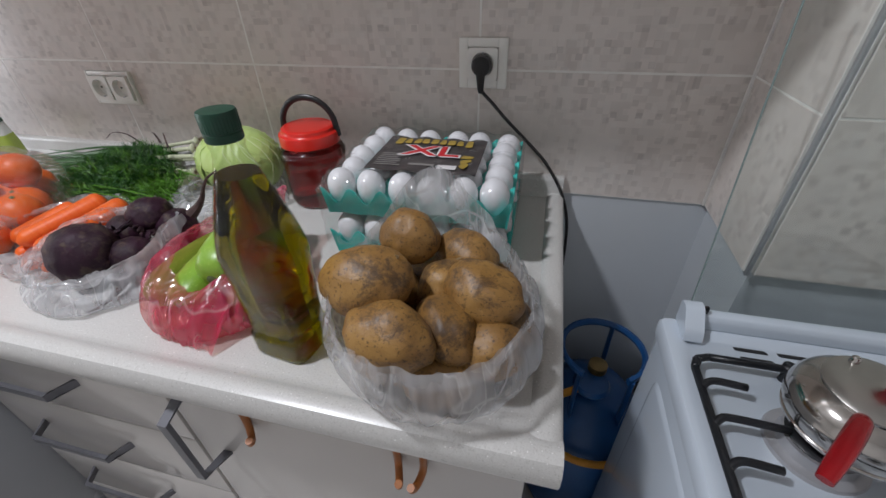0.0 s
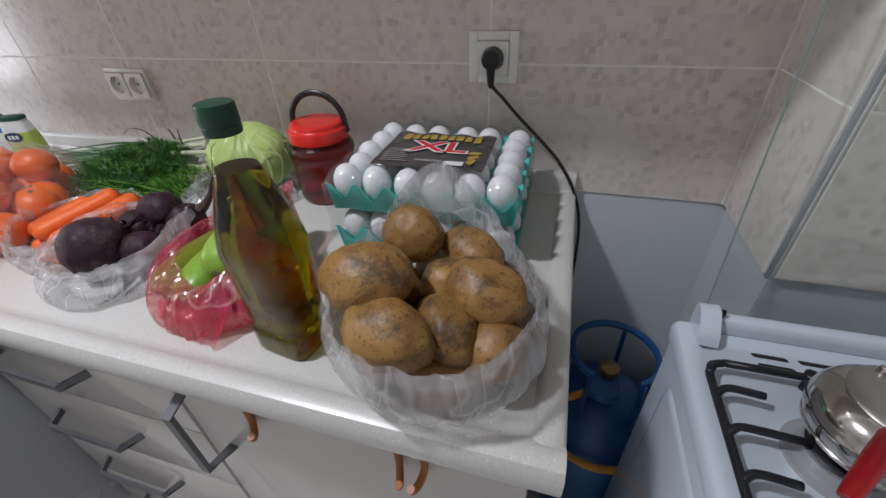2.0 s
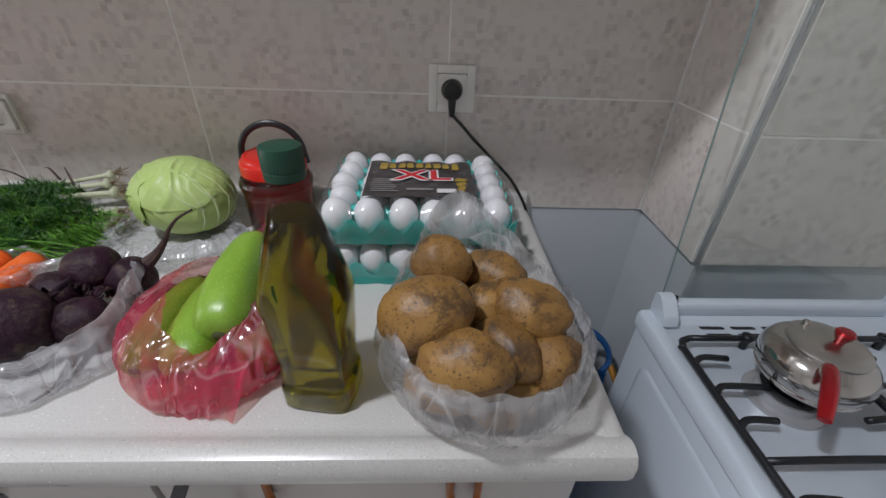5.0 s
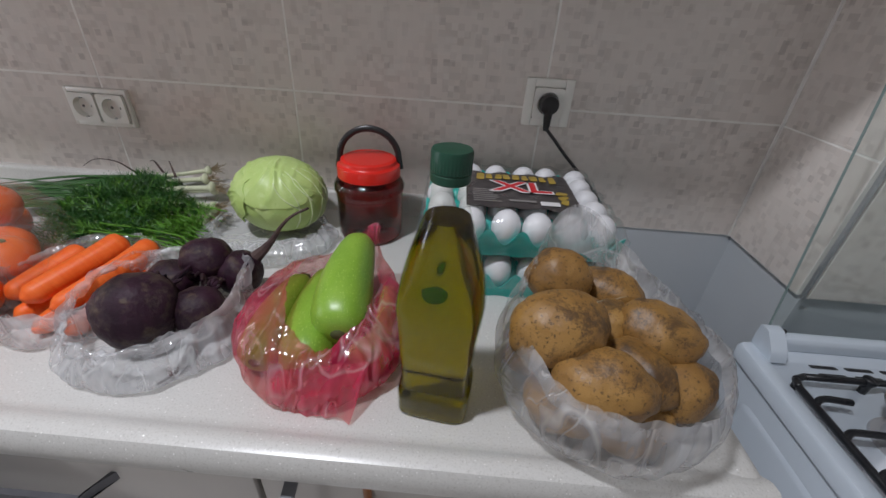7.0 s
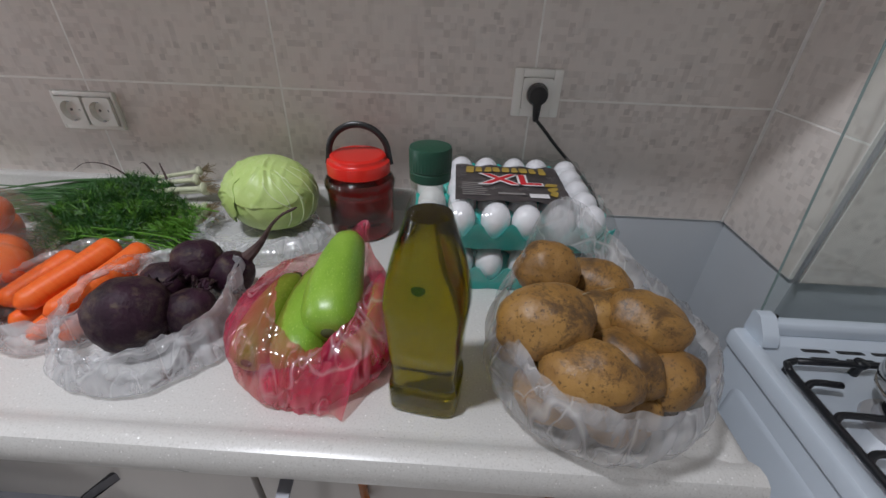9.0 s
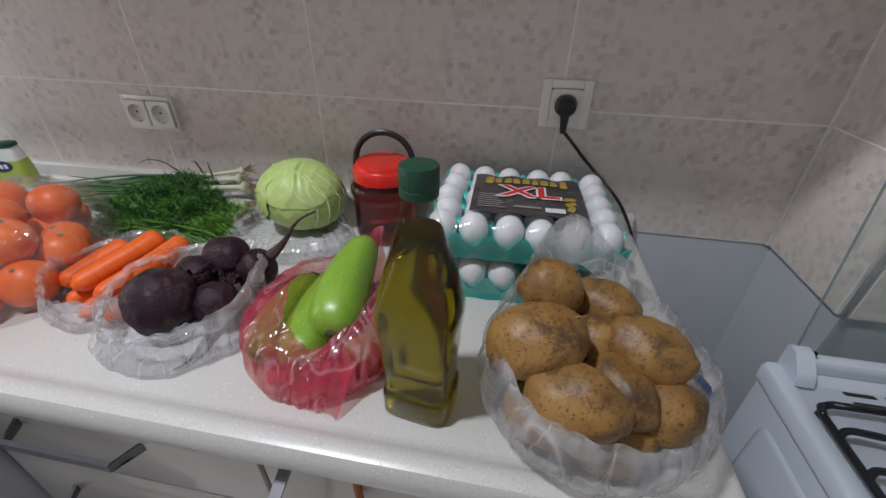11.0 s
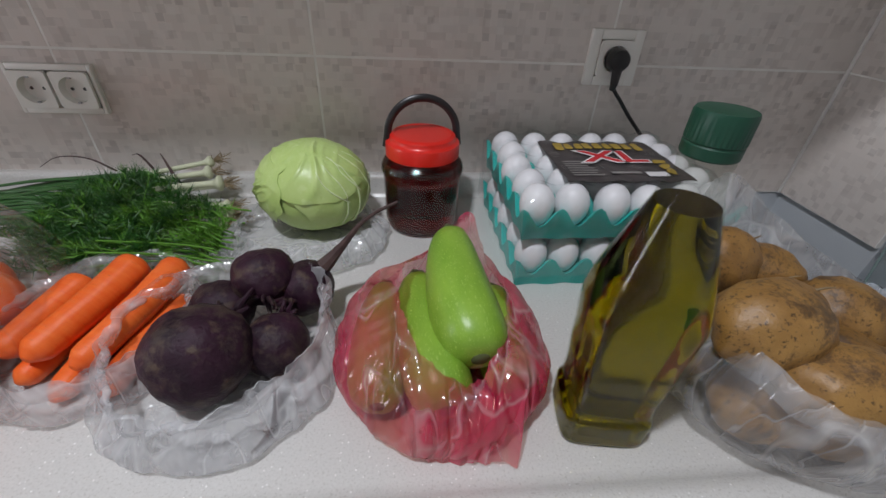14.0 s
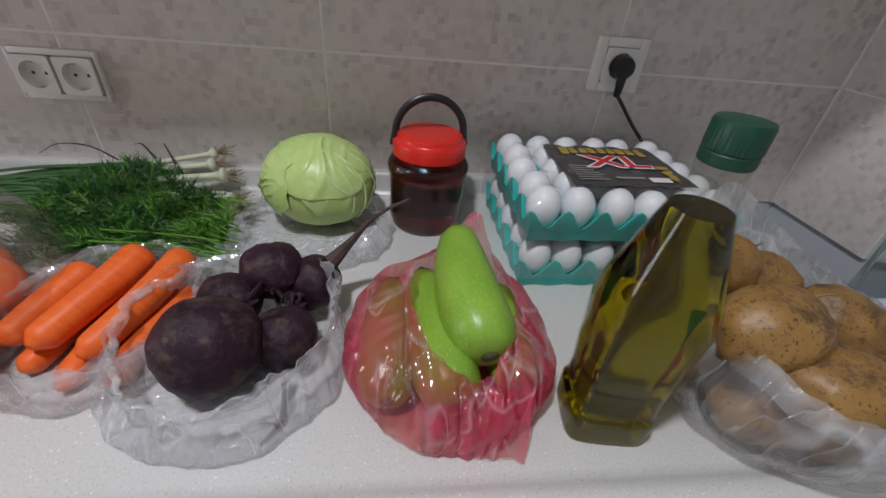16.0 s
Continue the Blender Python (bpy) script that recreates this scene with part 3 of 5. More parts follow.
# ---- sockets ----
def socket_plate(x0, z0, w, h, gangs, label):
    s = thing("wall_socket", x0 + w / 2, -0.004, z0 + h / 2, label, "socket")
    bm = bmesh.new()
    inner = (gangs - 1) * 0.0305 + 0.0284
    for x0b, x1b, z0b, z1b in ((-w / 2, -inner, -h / 2, h / 2), (inner, w / 2, -h / 2, h / 2), (-inner, inner, 0.0284, h / 2), (-inner, inner, -h / 2, -0.0284)):
        add_box(bm, x0b, x1b, -0.009, 0.003, z0b, z1b, 0.0015)
    part("frame", bm, M["socket"], s)
    for g in range(gangs):
        cx = (g - (gangs - 1) / 2) * 0.061
        bm = bmesh.new()
        turn = [2 * math.pi * (k + 0.5) / 64 for k in range(64)]
        reach = [0.0280 * (abs(math.cos(a)) ** 16 + abs(math.sin(a)) ** 16) ** (-1 / 16) for a in turn]
        outer = [(r * math.cos(a), r * math.sin(a)) for r, a in zip(reach, turn)]
        hole = [(0.0205 * math.cos(a), 0.0205 * math.sin(a)) for a in turn]
        well = [(0.0190 * math.cos(a), 0.0190 * math.sin(a)) for a in turn]
        add_rings(bm, [[(x, -0.0090, z) for x, z in outer], [(x, -0.0150, z) for x, z in outer], [(x, -0.0150, z) for x, z in hole], [(x, -0.0020, z) for x, z in well]], True, False, True)
        ins = part("insert", bm, M["socket"], s, at=pose(cx, 0, 0), smooth=30)
        for sx in (-0.0095, 0.0095):
            part("contact_hole", add_rings(bmesh.new(), [[(sx + 0.0026 * math.cos(a * 0.6283), y, 0.0026 * math.sin(a * 0.6283)) for a in range(10)] for y in (-0.0028, -0.0021)]), M["socket_dark"], ins)
        for sz in (-0.0195, 0.0195):
            part("earth_clip", box(-0.002, 0.002, -0.0145, -0.0097, sz - 0.0015, sz + 0.0015), M["trim"], ins)
    return s


socket_plate(-0.003, 1.1120, 0.0900, 0.0870, 1, "white single wall socket on the tiles with a plug in it")
socket_plate(-0.936, 1.046, 0.130, 0.0760, 2, "white double wall socket on the tiles, empty")

plug = thing("power_cable", 0.042, -0.012, 1.1555, "black mains plug and cable hanging down behind the egg trays", "cable")
part("plug", lathe([(0.0165, 0.004), (0.0185, 0.010), (0.0185, 0.020), (0.0165, 0.0275), (0.012, 0.0305), (0.0, 0.031)], 28), M["black"], plug, at=pose(0, 0, 0, 90, 0, 0))
part("plug_neck", tube([(0, -0.022, -0.004), (0.0, -0.024, -0.02), (0.0005, -0.024, -0.036), (0.001, -0.022, -0.046)], lambda u: 0.0092 - 0.0042 * u, 12, 12), M["black"], plug)
part("lead", tube([(0.001, -0.022, -0.042), (0.010, -0.021, -0.052), (0.024, -0.019, -0.066), (0.048, -0.018, -0.092), (0.078, -0.017, -0.121), (0.112, -0.016, -0.154), (0.142, -0.016, -0.187), (0.177, -0.016, -0.246), (0.197, -0.017, -0.311), (0.2035, -0.020, -0.398), (0.203, -0.020, -0.50), (0.198, -0.020, -0.632)], 0.0033, 80, 8), M["black"], plug)


# ---- cooker ----
SX, SY, SZ = 0.378, -0.292, 0.846
SW, SD = 0.50, 0.52
stove = thing("gas_cooker", SX, SY, 0.0, "white enamelled gas cooker with black pan grates and raised glass lid", "cooker")
part("body", box(0.006, SW - 0.006, -SD + 0.01, -0.006, 0.04, 0.826, 0.006), M["enamel"], stove)
panel = bmesh.new()
add_rings(panel, [[(x, y, z) for y, z in rounded([(-0.46, 0.30 + k), (-0.06 - k, 0.30 + k), (-0.06 - k, 0.775 - k), (-0.46, 0.775 - k)], 0.03, 6)] for x, k in ((0.0062, 0.0), (0.0025, 0.006))], True, False, True)
part("side_panel", panel, M["enamel"], stove, "pressed relief panel in white enamel")
hob = rounded([(0.0, 0.0), (SW, 0.0), (SW, -SD), (0.0, -SD)], 0.012, 4)
def inset(pts, d):
    cx, cy = SW / 2, -SD / 2
    return [(cx + (x - cx) * (1 - 2 * d / SW), cy + (y - cy) * (1 - 2 * d / SD)) for x, y in pts]
rows = [(hob, 0.0, SZ - 0.028), (hob, 0.0, SZ - 0.006), (inset(hob, 0.003), 0, SZ - 0.001), (inset(hob, 0.008), 0, SZ), (inset(hob, 0.026), 0, SZ), (inset(hob, 0.034), 0, SZ - 0.007)]
part("hob_top", add_rings(bmesh.new(), [[(x, y, z) for x, y in ring] for ring, _, z in rows]), M["enamel"], stove)
part("oven_door", box(0.01, SW - 0.01, -SD - 0.022, -SD + 0.0095, 0.18, 0.70, 0.006), M["enamel"], stove)
part("control_panel", box(0.004, SW - 0.004, -SD - 0.024, -SD + 0.0095, 0.705, 0.822, 0.006), M["enamel"], stove)
for k in range(5):
    part("knob", lathe([(0.02, 0.0), (0.021, 0.004), (0.018, 0.02), (0.015, 0.024), (0.0, 0.025)], 24), M["black"], stove, at=pose(0.07 + k * 0.09, -SD - 0.024, 0.765, 90))
for fx in (0.04, SW - 0.04):
    for fy in (-0.05, -SD + 0.05):
        part("foot", lathe([(0.02, 0.0), (0.02, 0.04)], 16), M["black"], stove, at=pose(fx, fy, 0))
# Rear rail with its end block, and the glass lid standing in it.
rail = rounded([(0.0, SZ), (-0.020, SZ), (-0.019, SZ + 0.016), (-0.015, SZ + 0.024), (0.0, SZ + 0.026)], 0.003, 3)
part("rear_rail", add_rings(bmesh.new(), [[(x, y, z) for y, z in rail] for x in (0.052, SW - 0.052)]), M["enamel"], stove)
for bx in (0.024, SW - 0.052):
    blk = [(0.0, SZ - 0.002), (-0.050, SZ - 0.002), (-0.043, SZ + 0.016), (-0.018, SZ + 0.040), (0.0, SZ + 0.040)]
    part("hinge_block", add_rings(bmesh.new(), [[(x, y, z) for y, z in rounded(blk, 0.005, 3)] for x in (bx, bx + 0.026)]), M["enamel"], stove)
    part("hinge_pin", box(bx + 0.012, bx + 0.034, -0.014, -0.008, SZ + 0.026, SZ + 0.038, 0.001), M["black"], stove)
lid = part("glass_lid", box(0.036, SW - 0.036, -0.0022, 0.0022, 0.0, 0.46), M["glass"], stove, "clear glass cooker lid standing open", at=pose(0, -0.004, SZ + 0.022, -6.5, 0, 0), smooth=0)
lid.visible_shadow = False
part("glass_edge", box(0.0351, 0.0358, -0.0020, 0.0020, 0.0, 0.46), M["glass_edge"], lid, "dark green polished glass edge", smooth=0)
for r in range(5):
    for k in range(2):
        part("vent_slot", add_rings(bmesh.new(), [[(px, py, z) for px, py in rounded([(0, 0.0), (0.042, 0.0), (0.045, -0.0066), (0.003, -0.0066)], 0.0025, 3)] for z in (SZ - 0.0076, SZ - 0.0062)]), M["black"], stove, at=pose(0.094 + 0.056 * r + 0.004 * k, -0.040 - 0.017 * k, 0.0))
GZ = SZ + 0.014


def burner(x, y, r):
    b = part("burner", lathe([(r + 0.014, SZ - 0.008), (r + 0.012, SZ - 0.003), (r + 0.002, SZ - 0.001), (r, SZ + 0.004), (r, SZ + 0.0115)], 36), M["trim"], stove, at=pose(x, y, 0))
    part("burner_cap", lathe([(r - 0.004, SZ + 0.0117), (r - 0.002, SZ + 0.015), (r - 0.006, SZ + 0.018), (0.0, SZ + 0.0185)], 36), M["iron"], b, "black enamel burner cap")


def grate(x0, x1, y0, y1, name="pan_grate"):
    """One bar frame with hooked fingers towards the two burners."""
    g = part(name, bmesh.new(), M["iron"], stove, "black enamelled iron pan grate")
    bm = bmesh.new()
    c = 0.022
    ring = [(x0, y0 - c), (x0, y1 + c), (x0 + 0.006, y1 + 0.006), (x0 + c, y1), (x1 - c, y1), (x1 - 0.006, y1 + 0.006), (x1, y1 + c), (x1, y0 - c), (x1 - 0.006, y0 - 0.006), (x1 - c, y0), (x0 + c, y0), (x0 + 0.006, y0 - 0.006), (x0, y0 - c)]
    for a, b in zip(ring, ring[1:]):
        add_tube(bm, [(*a, GZ), ((a[0] + b[0]) / 2, (a[1] + b[1]) / 2, GZ), (*b, GZ)], 0.0052, 4, 8)
    ym = (y0 + y1) / 2
    for cy in ((y0 + ym) / 2, (ym + y1) / 2):
        for s, xe in ((1, x0), (-1, x1)):
            for dy in (-0.052, 0.0, 0.052):
                ln = 0.052 if dy else 0.078
                add_tube(bm, [(xe, cy + dy - 0.006, GZ), (xe + s * 0.008, cy + dy + 0.001, GZ + 0.004), (xe + s * 0.02, cy + dy + 0.003, GZ + 0.006), (xe + s * ln, cy + dy + 0.001, GZ + 0.005)], 0.0048, 10, 8)
    add_tube(bm, [(x0, ym, GZ), ((x0 + x1) / 2, ym, GZ + 0.002), (x1, ym, GZ)], 0.0048, 6, 8)
    for px, py in ((x0 + 0.118, y0), (x0 + 0.118, y1)):
        add_tube(bm, [(px, py, GZ + 0.006), (px, py, GZ), (px, py, SZ - 0.007)], lambda u: 0.0095 if u < 0.6 else 0.006, 6, 10)
    for px, py in ((x0 + 0.008, y0 - 0.008), (x1 - 0.008, y0 - 0.008), (x0 + 0.008, y1 + 0.008), (x1 - 0.008, y1 + 0.008)):
        add_tube(bm, [(px, py, GZ - 0.001), (px, py, GZ - 0.008), (px, py, SZ - 0.007)], 0.0045, 4, 8)
    bm.to_mesh(g.data)
    bm.free()
    g.data.polygons.foreach_set("use_smooth", [True] * len(g.data.polygons))


grate(0.022, 0.247, -0.088, -0.488)
grate(0.253, 0.478, -0.088, -0.488)
for bx, by, br in ((0.135, -0.185, 0.038), (0.135, -0.385, 0.030), (0.365, -0.185, 0.030), (0.365, -0.385, 0.042)):
    burner(bx, by, br)

pot = thing("saucepan", 0.530, -0.470, GZ + 0.0112, "polished steel pot with lid and red handle on the cooker", "pot")
part("body", lathe([(0.062, 0.0), (0.070, 0.002), (0.083, 0.010), (0.090, 0.018), (0.0905, 0.022), (0.0885, 0.0235), (0.0935, 0.034), (0.0955, 0.046), (0.0935, 0.060), (0.086, 0.074), (0.075, 0.083), (0.066, 0.0875), (0.0655, 0.091)], 56, cap1=True), M["steel"], pot)
pl = part("pot_lid", lathe([(0.0668, 0.0915), (0.0672, 0.094), (0.064, 0.0965), (0.048, 0.1015), (0.027, 0.105), (0.0, 0.106)], 56), M["steel_lid"], pot, "domed brushed steel lid")
part("lid_knob", lathe([(0.008, 0.103), (0.008, 0.110), (0.014, 0.120), (0.016, 0.128), (0.013, 0.132), (0.0, 0.133)], 24), M["red_metal"], pl, "red lid knob", at=pose(0.004, -0.008, 0.001))
part("steam_spout", lathe([(0.007, 0.094), (0.006, 0.106), (0.004, 0.108), (0.0, 0.108)], 16), M["steel"], pl, at=pose(-0.014, 0.046, 0.004))
part("handle_bracket", tube([(-0.040, -0.046, 0.084), (-0.050, -0.056, 0.094), (-0.058, -0.064, 0.098)], 0.008, 8, 10), M["steel"], pot)
part("handle", tube([(-0.050, -0.056, 0.097), (-0.060, -0.068, 0.100), (-0.082, -0.094, 0.098), (-0.106, -0.122, 0.090), (-0.128, -0.148, 0.080)], lambda u: 0.0078 + 0.0052 * math.sin(math.pi * min(1, u * 0.86 + 0.06)) ** 0.6, 36, 16, 0.72), M["red_metal"], pot, "red lacquered metal handle")
pot.scale = (0.70, 0.70, 0.74)

# ---- gas cylinder ----
gas = thing("gas_cylinder", 0.352, -0.155, 0.0, "blue painted gas cylinder with collar and hose beside the cooker", "gas cylinder")
part("body", lathe([(0.105, 0.0), (0.112, 0.004), (0.112, 0.035), (0.128, 0.055), (0.137, 0.09), (0.138, 0.30), (0.135, 0.36), (0.122, 0.41), (0.098, 0.45), (0.06, 0.478), (0.03, 0.487), (0.0, 0.489)], 48), M["gas_blue"], gas)
col = bmesh.new()
rings = []
for k in range(33):
    a = radians(-60 + 300 * k / 32)
    rings.append([(r * math.cos(a), r * math.sin(a), z) for r, z in ((0.084, 0.592), (0.090, 0.590), (0.094, 0.598), (0.092, 0.607), (0.085, 0.609), (0.081, 0.601))])
add_rings(col, rings)
part("collar_ring", col, M["gas_blue"], gas, "blue steel carrying ring")
for a in (-52, 70, 165, 235):
    c, s = math.cos(radians(a)), math.sin(radians(a))
    part("collar_post", tube([(0.088 * c, 0.088 * s, 0.445), (0.090 * c, 0.090 * s, 0.52), (0.088 * c, 0.088 * s, 0.60)], 0.013, 8, 8, 0.35), M["gas_blue"], gas)
v = part("valve", lathe([(0.026, 0.483), (0.026, 0.496), (0.015, 0.500), (0.015, 0.530), (0.021, 0.534), (0.021, 0.552), (0.012, 0.556), (0.0, 0.557)], 20), M["brass"], gas, "aged brass valve")
part("regulator", lathe([(0.0, 0.0), (0.038, 0.002), (0.041, 0.010), (0.036, 0.020), (0.0, 0.024)], 28), M["gas_blue"], v, "blue gas regulator", at=pose(-0.012, -0.034, 0.512))
part("hose", tube([(-0.045, -0.055, 0.52), (-0.085, -0.075, 0.515), (-0.125, -0.055, 0.48), (-0.147, -0.02, 0.42), (-0.135, -0.07, 0.395), (-0.09, -0.118, 0.385), (-0.02, -0.146, 0.385), (0.06, -0.136, 0.395), (0.118, -0.092, 0.42), (0.1445, -0.03, 0.46), (0.135, 0.03, 0.50)], 0.0085, 70, 10), M["hose"], gas, "yellow-orange rubber gas hose")


# ---- egg trays ----
P = 0.0500
COLS, LINES = 6, 5


def tray_mesh():
    """A moulded tray: cups with peaks between them and a skirt."""
    n = 8
    bm = bmesh.new()
    hx, hy = COLS * P / 2, LINES * P / 2
    nx, ny = COLS * n, LINES * n
    grid = []
    for j in range(-1, ny + 2):
        row = []
        for i in range(-1, nx + 2):
            ic, jc = min(max(i, 0), nx), min(max(j, 0), ny)
            x, y = -hx + ic * P / n, -hy + jc * P / n
            u, v = math.cos(2 * math.pi * (x + hx) / P - math.pi), math.cos(2 * math.pi * (y + hy) / P - math.pi)
            z = 0.004 + 0.045 * ((2 - u - v) / 4) ** 1.25
            if i != ic or j != jc:
                # skirt: falls nearly to the tray's foot, bulging out at the cups
                z = 0.0005
                pinch = 0.955 - 0.012 * (u if j != jc else v)
                x, y = x * pinch, y * (pinch - 0.006)
            row.append(bm.verts.new((x * 1.008, y * 1.008, z)))
        grid.append(row)
    for a, b in zip(grid, grid[1:]):
        for i in range(len(a) - 1):
            bm.faces.new((a[i], a[i + 1], b[i + 1], b[i]))
    return bm


def egg_mesh(seed):
    prof = []
    for k in range(15):
        a = math.pi * k / 14
        z = -math.cos(a)
        r = math.sin(a) * (1 + 0.09 * z)
        prof.append((0.0228 * r, 0.0345 + 0.0300 * z))
    return lathe(prof, 24)


def egg_tray(x, y, z, turn, label):
    t = thing("egg_tray", x, y, z, label, "eggs", "stacked egg trays", rz=turn)
    tr = part("tray", tray_mesh(), M["tray"], t, "moulded turquoise tray", smooth=60)
    sol = tr.modifiers.new("thickness", "SOLIDIFY")
    sol.thickness = 0.0016
    first = None
    for j in range(LINES):
        for i in range(COLS):
            m = pose((i - (COLS - 1) / 2) * P, (j - (LINES - 1) / 2) * P, 0.0052 + random.uniform(-0.001, 0.001), random.uniform(-5, 5), random.uniform(-5, 5), random.uniform(0, 360))
            if first is None:
                first = part("egg", egg_mesh(0), M["egg"], t, at=m)
            else:
                e = new("egg", first.data)
                e.parent, e.matrix_basis = t, m
    return t


EX, EY = -0.018, -0.178
low = egg_tray(EX + 0.002, EY, TOP, 1.0, "turquoise tray of white eggs under another tray")
upp = egg_tray(EX, EY, TOP + 0.0780, 1.0, "turquoise tray of white eggs with dark label, wrapped in film")


def wrap_mesh(z0, z1):
    """Shrink film round the stack, sagging between the eggs on top."""
    hx, hy = COLS * P / 2 + 0.006, LINES * P / 2 + 0.006
    bm = bmesh.new()
    nx, ny = 36, 30
    rows = []
    for j in range(-5, ny + 6):
        row = []
        for i in range(-5, nx + 6):
            ic, jc = min(max(i, 0), nx), min(max(j, 0), ny)
            down = max(abs(i - ic), abs(j - jc)) / 5
            x, y = -hx + 2 * hx * ic / nx, -hy + 2 * hy * jc / ny
            sag = 0.004 * (math.cos(2 * math.pi * x / P + math.pi) + math.cos(2 * math.pi * y / P)) - 0.004
            z = z1 + sag - (0.014 if (ic in (0, nx) or jc in (0, ny)) else 0.0)
            z = z + (z0 - z) * down ** 0.9
            k = 1 + 0.012 * noise.noise(Vector((x * 40, y * 40, z * 30)))
            row.append(bm.verts.new((x * k, y * k, max(z, z0))))
        rows.append(row)
    for a, b in zip(rows, rows[1:]):
        for i in range(len(a) - 1):
            bm.faces.new((a[i], a[i + 1], b[i + 1], b[i]))
    return bm


part("wrap", wrap_mesh(-0.055, 0.0705), M["film_wrap"], upp, "clear glossy shrink film").visible_shadow = False


def wavy_sheet(w, d, nx=20, ny=16, amp=0.0016, seed=1.0):
    bm = bmesh.new()
    rows = []
    for t in (0.0, 0.0006):
        rows.append([[bm.verts.new((w * (i / nx - 0.5), d * (j / ny - 0.5), t + amp * math.cos(2 * math.pi * w * (i / nx - 0.5) / P) * math.cos(2 * math.pi * d * (j / ny - 0.5) / P) + amp * noise.noise(Vector((i * 0.4, j * 0.4, seed))))) for i in range(nx + 1)] for j in range(ny + 1)])
    for k in (0, 1):
        for j in range(ny):
            for i in range(nx):
                q = (rows[k][j][i], rows[k][j][i + 1], rows[k][j + 1][i + 1], rows[k][j + 1][i])
                bm.faces.new(q if k else q[::-1])
    return bm


lab = part("label_sheet", wavy_sheet(0.178, 0.146), M["label"], upp, "dark printed paper label", at=pose(0.003, -0.022, 0.0712))


def letters(text, size, depth, grow, material, parent, at, name):
    cu = bpy.data.curves.new(name, "FONT")
    cu.body, cu.size, cu.extrude, cu.offset = text, size, depth, grow
    cu.align_x, cu.align_y = "CENTER", "CENTER"
    tmp = bpy.data.objects.new(name + "_source", cu)
    scene.collection.objects.link(tmp)
    mesh = bpy.data.meshes.new_from_object(tmp.evaluated_get(bpy.context.evaluated_depsgraph_get()))
    bpy.data.objects.remove(tmp)
    mesh.materials.append(material)
    ob = new(name, mesh)
    ob.parent, ob.matrix_basis = parent, at
    return ob


wide = Matrix.Diagonal((1.35, 1, 1, 1))
letters("XL", 0.058, 0.0003, 0.0034, M["white_print"], lab, pose(0.004, 0.004, 0.0030) @ wide, "size_mark_outline")
letters("XL", 0.058, 0.0003, 0.0008, M["red_print"], lab, pose(0.004, 0.004, 0.0036) @ wide, "size_mark")
# The maker's line as plain gold shapes, and unreadable small print as bars.
for k in range(9):
    h = 0.028 if k in (0, 8) else 0.021
    part("gold_mark", add_rings(bmesh.new(), [[(px, py, z) for px, py in rounded([(-0.0064, -h / 2), (0.0064, -h / 2), (0.0070 - 0.003 * (k % 2), h / 2), (-0.0070 + 0.002 * (k % 3), h / 2)], 0.004, 3)] for z in (0.0026, 0.0031)]), M["gold"], lab, at=pose(-0.064 + 0.0155 * k, 0.046 + 0.004 * math.sin(k * 0.4), 0, 0, 0, -4 + k))
for k in range(7):
    part("small_print", box(-0.078, -0.078 + random.uniform(0.03, 0.045), -0.0012, 0.0012, 0.0026, 0.003), M["grey_print"], lab, at=pose(0, -0.012 - 0.0075 * k, 0))
part("small_print", box(-0.022, 0.02, -0.003, 0.003, 0.0026, 0.003), M["grey_print"], lab, at=pose(0, -0.050, 0))
part("price_bars", box(0.026, 0.056, -0.007, 0.007, 0.0026, 0.003), M["white_print"], lab, at=pose(0, -0.055, 0))
for k in range(3):
    part("gold_mark", add_rings(bmesh.new(), [[(px, py, z) for px, py in rounded([(-0.011, -0.006), (0.009, -0.005), (0.012, 0.004), (-0.006, 0.007)], 0.004, 3)] for z in (0.0026, 0.0031)]), M["gold"], lab, at=pose(0.066, -0.012 - 0.017 * k, 0, 0, 0, 35 * k))


# ---- oil bottle ----
def ease(z, rows):
    """A smooth run through (z, value) rows."""
    for (za, a), (zb, b) in zip(rows, rows[1:]):
        if z <= zb:
            u = max(0.0, (z - za) / (zb - za))
            u = u * u * (3 - 2 * u)
            return a + (b - a) * u
    return rows[-1][1]


HALF_WIDTH = [(0.0, 0.0385), (0.004, 0.0412), (0.032, 0.0420), (0.041, 0.0376), (0.055, 0.0372), (0.100, 0.0405), (0.156, 0.0455), (0.200, 0.0455), (0.30, 0.0455)]
HALF_DEPTH = [(0.0, 0.0325), (0.004, 0.0352), (0.032, 0.0360), (0.041, 0.0322), (0.055, 0.0318), (0.100, 0.0345), (0.156, 0.0380), (0.200, 0.0380), (0.30, 0.0380)]


def bottle_ring(z, shrink, n=96):
    """One level of the bottle: a rounded box inside a cone that narrows to the neck."""
    hw, hd = ease(z, HALF_WIDTH) * 1.02 - shrink, ease(z, HALF_DEPTH) * 1.02 - shrink
    if z < 0.262:
        cone = min(0.0535, 0.0535 - (z - 0.150) * 0.331) if z > 0.150 else 0.0535
    else:
        cone = ease(z, [(0.262, 0.0165), (0.270, 0.0156), (0.273, 0.0170), (0.2765, 0.0170), (0.2775, 0.0156), (0.30, 0.0156)])
    cone -= shrink
    ring = []
    for k in range(n):
        a = 2 * math.pi * (k + 0.5) / n
        c, q = math.cos(a), math.sin(a)
        r = ((abs(c) / hw) ** 8 + (abs(q) / hd) ** 8 + (1 / cone) ** 8) ** (-1 / 8)
        ring.append((r * c, r * q, z))
    return ring


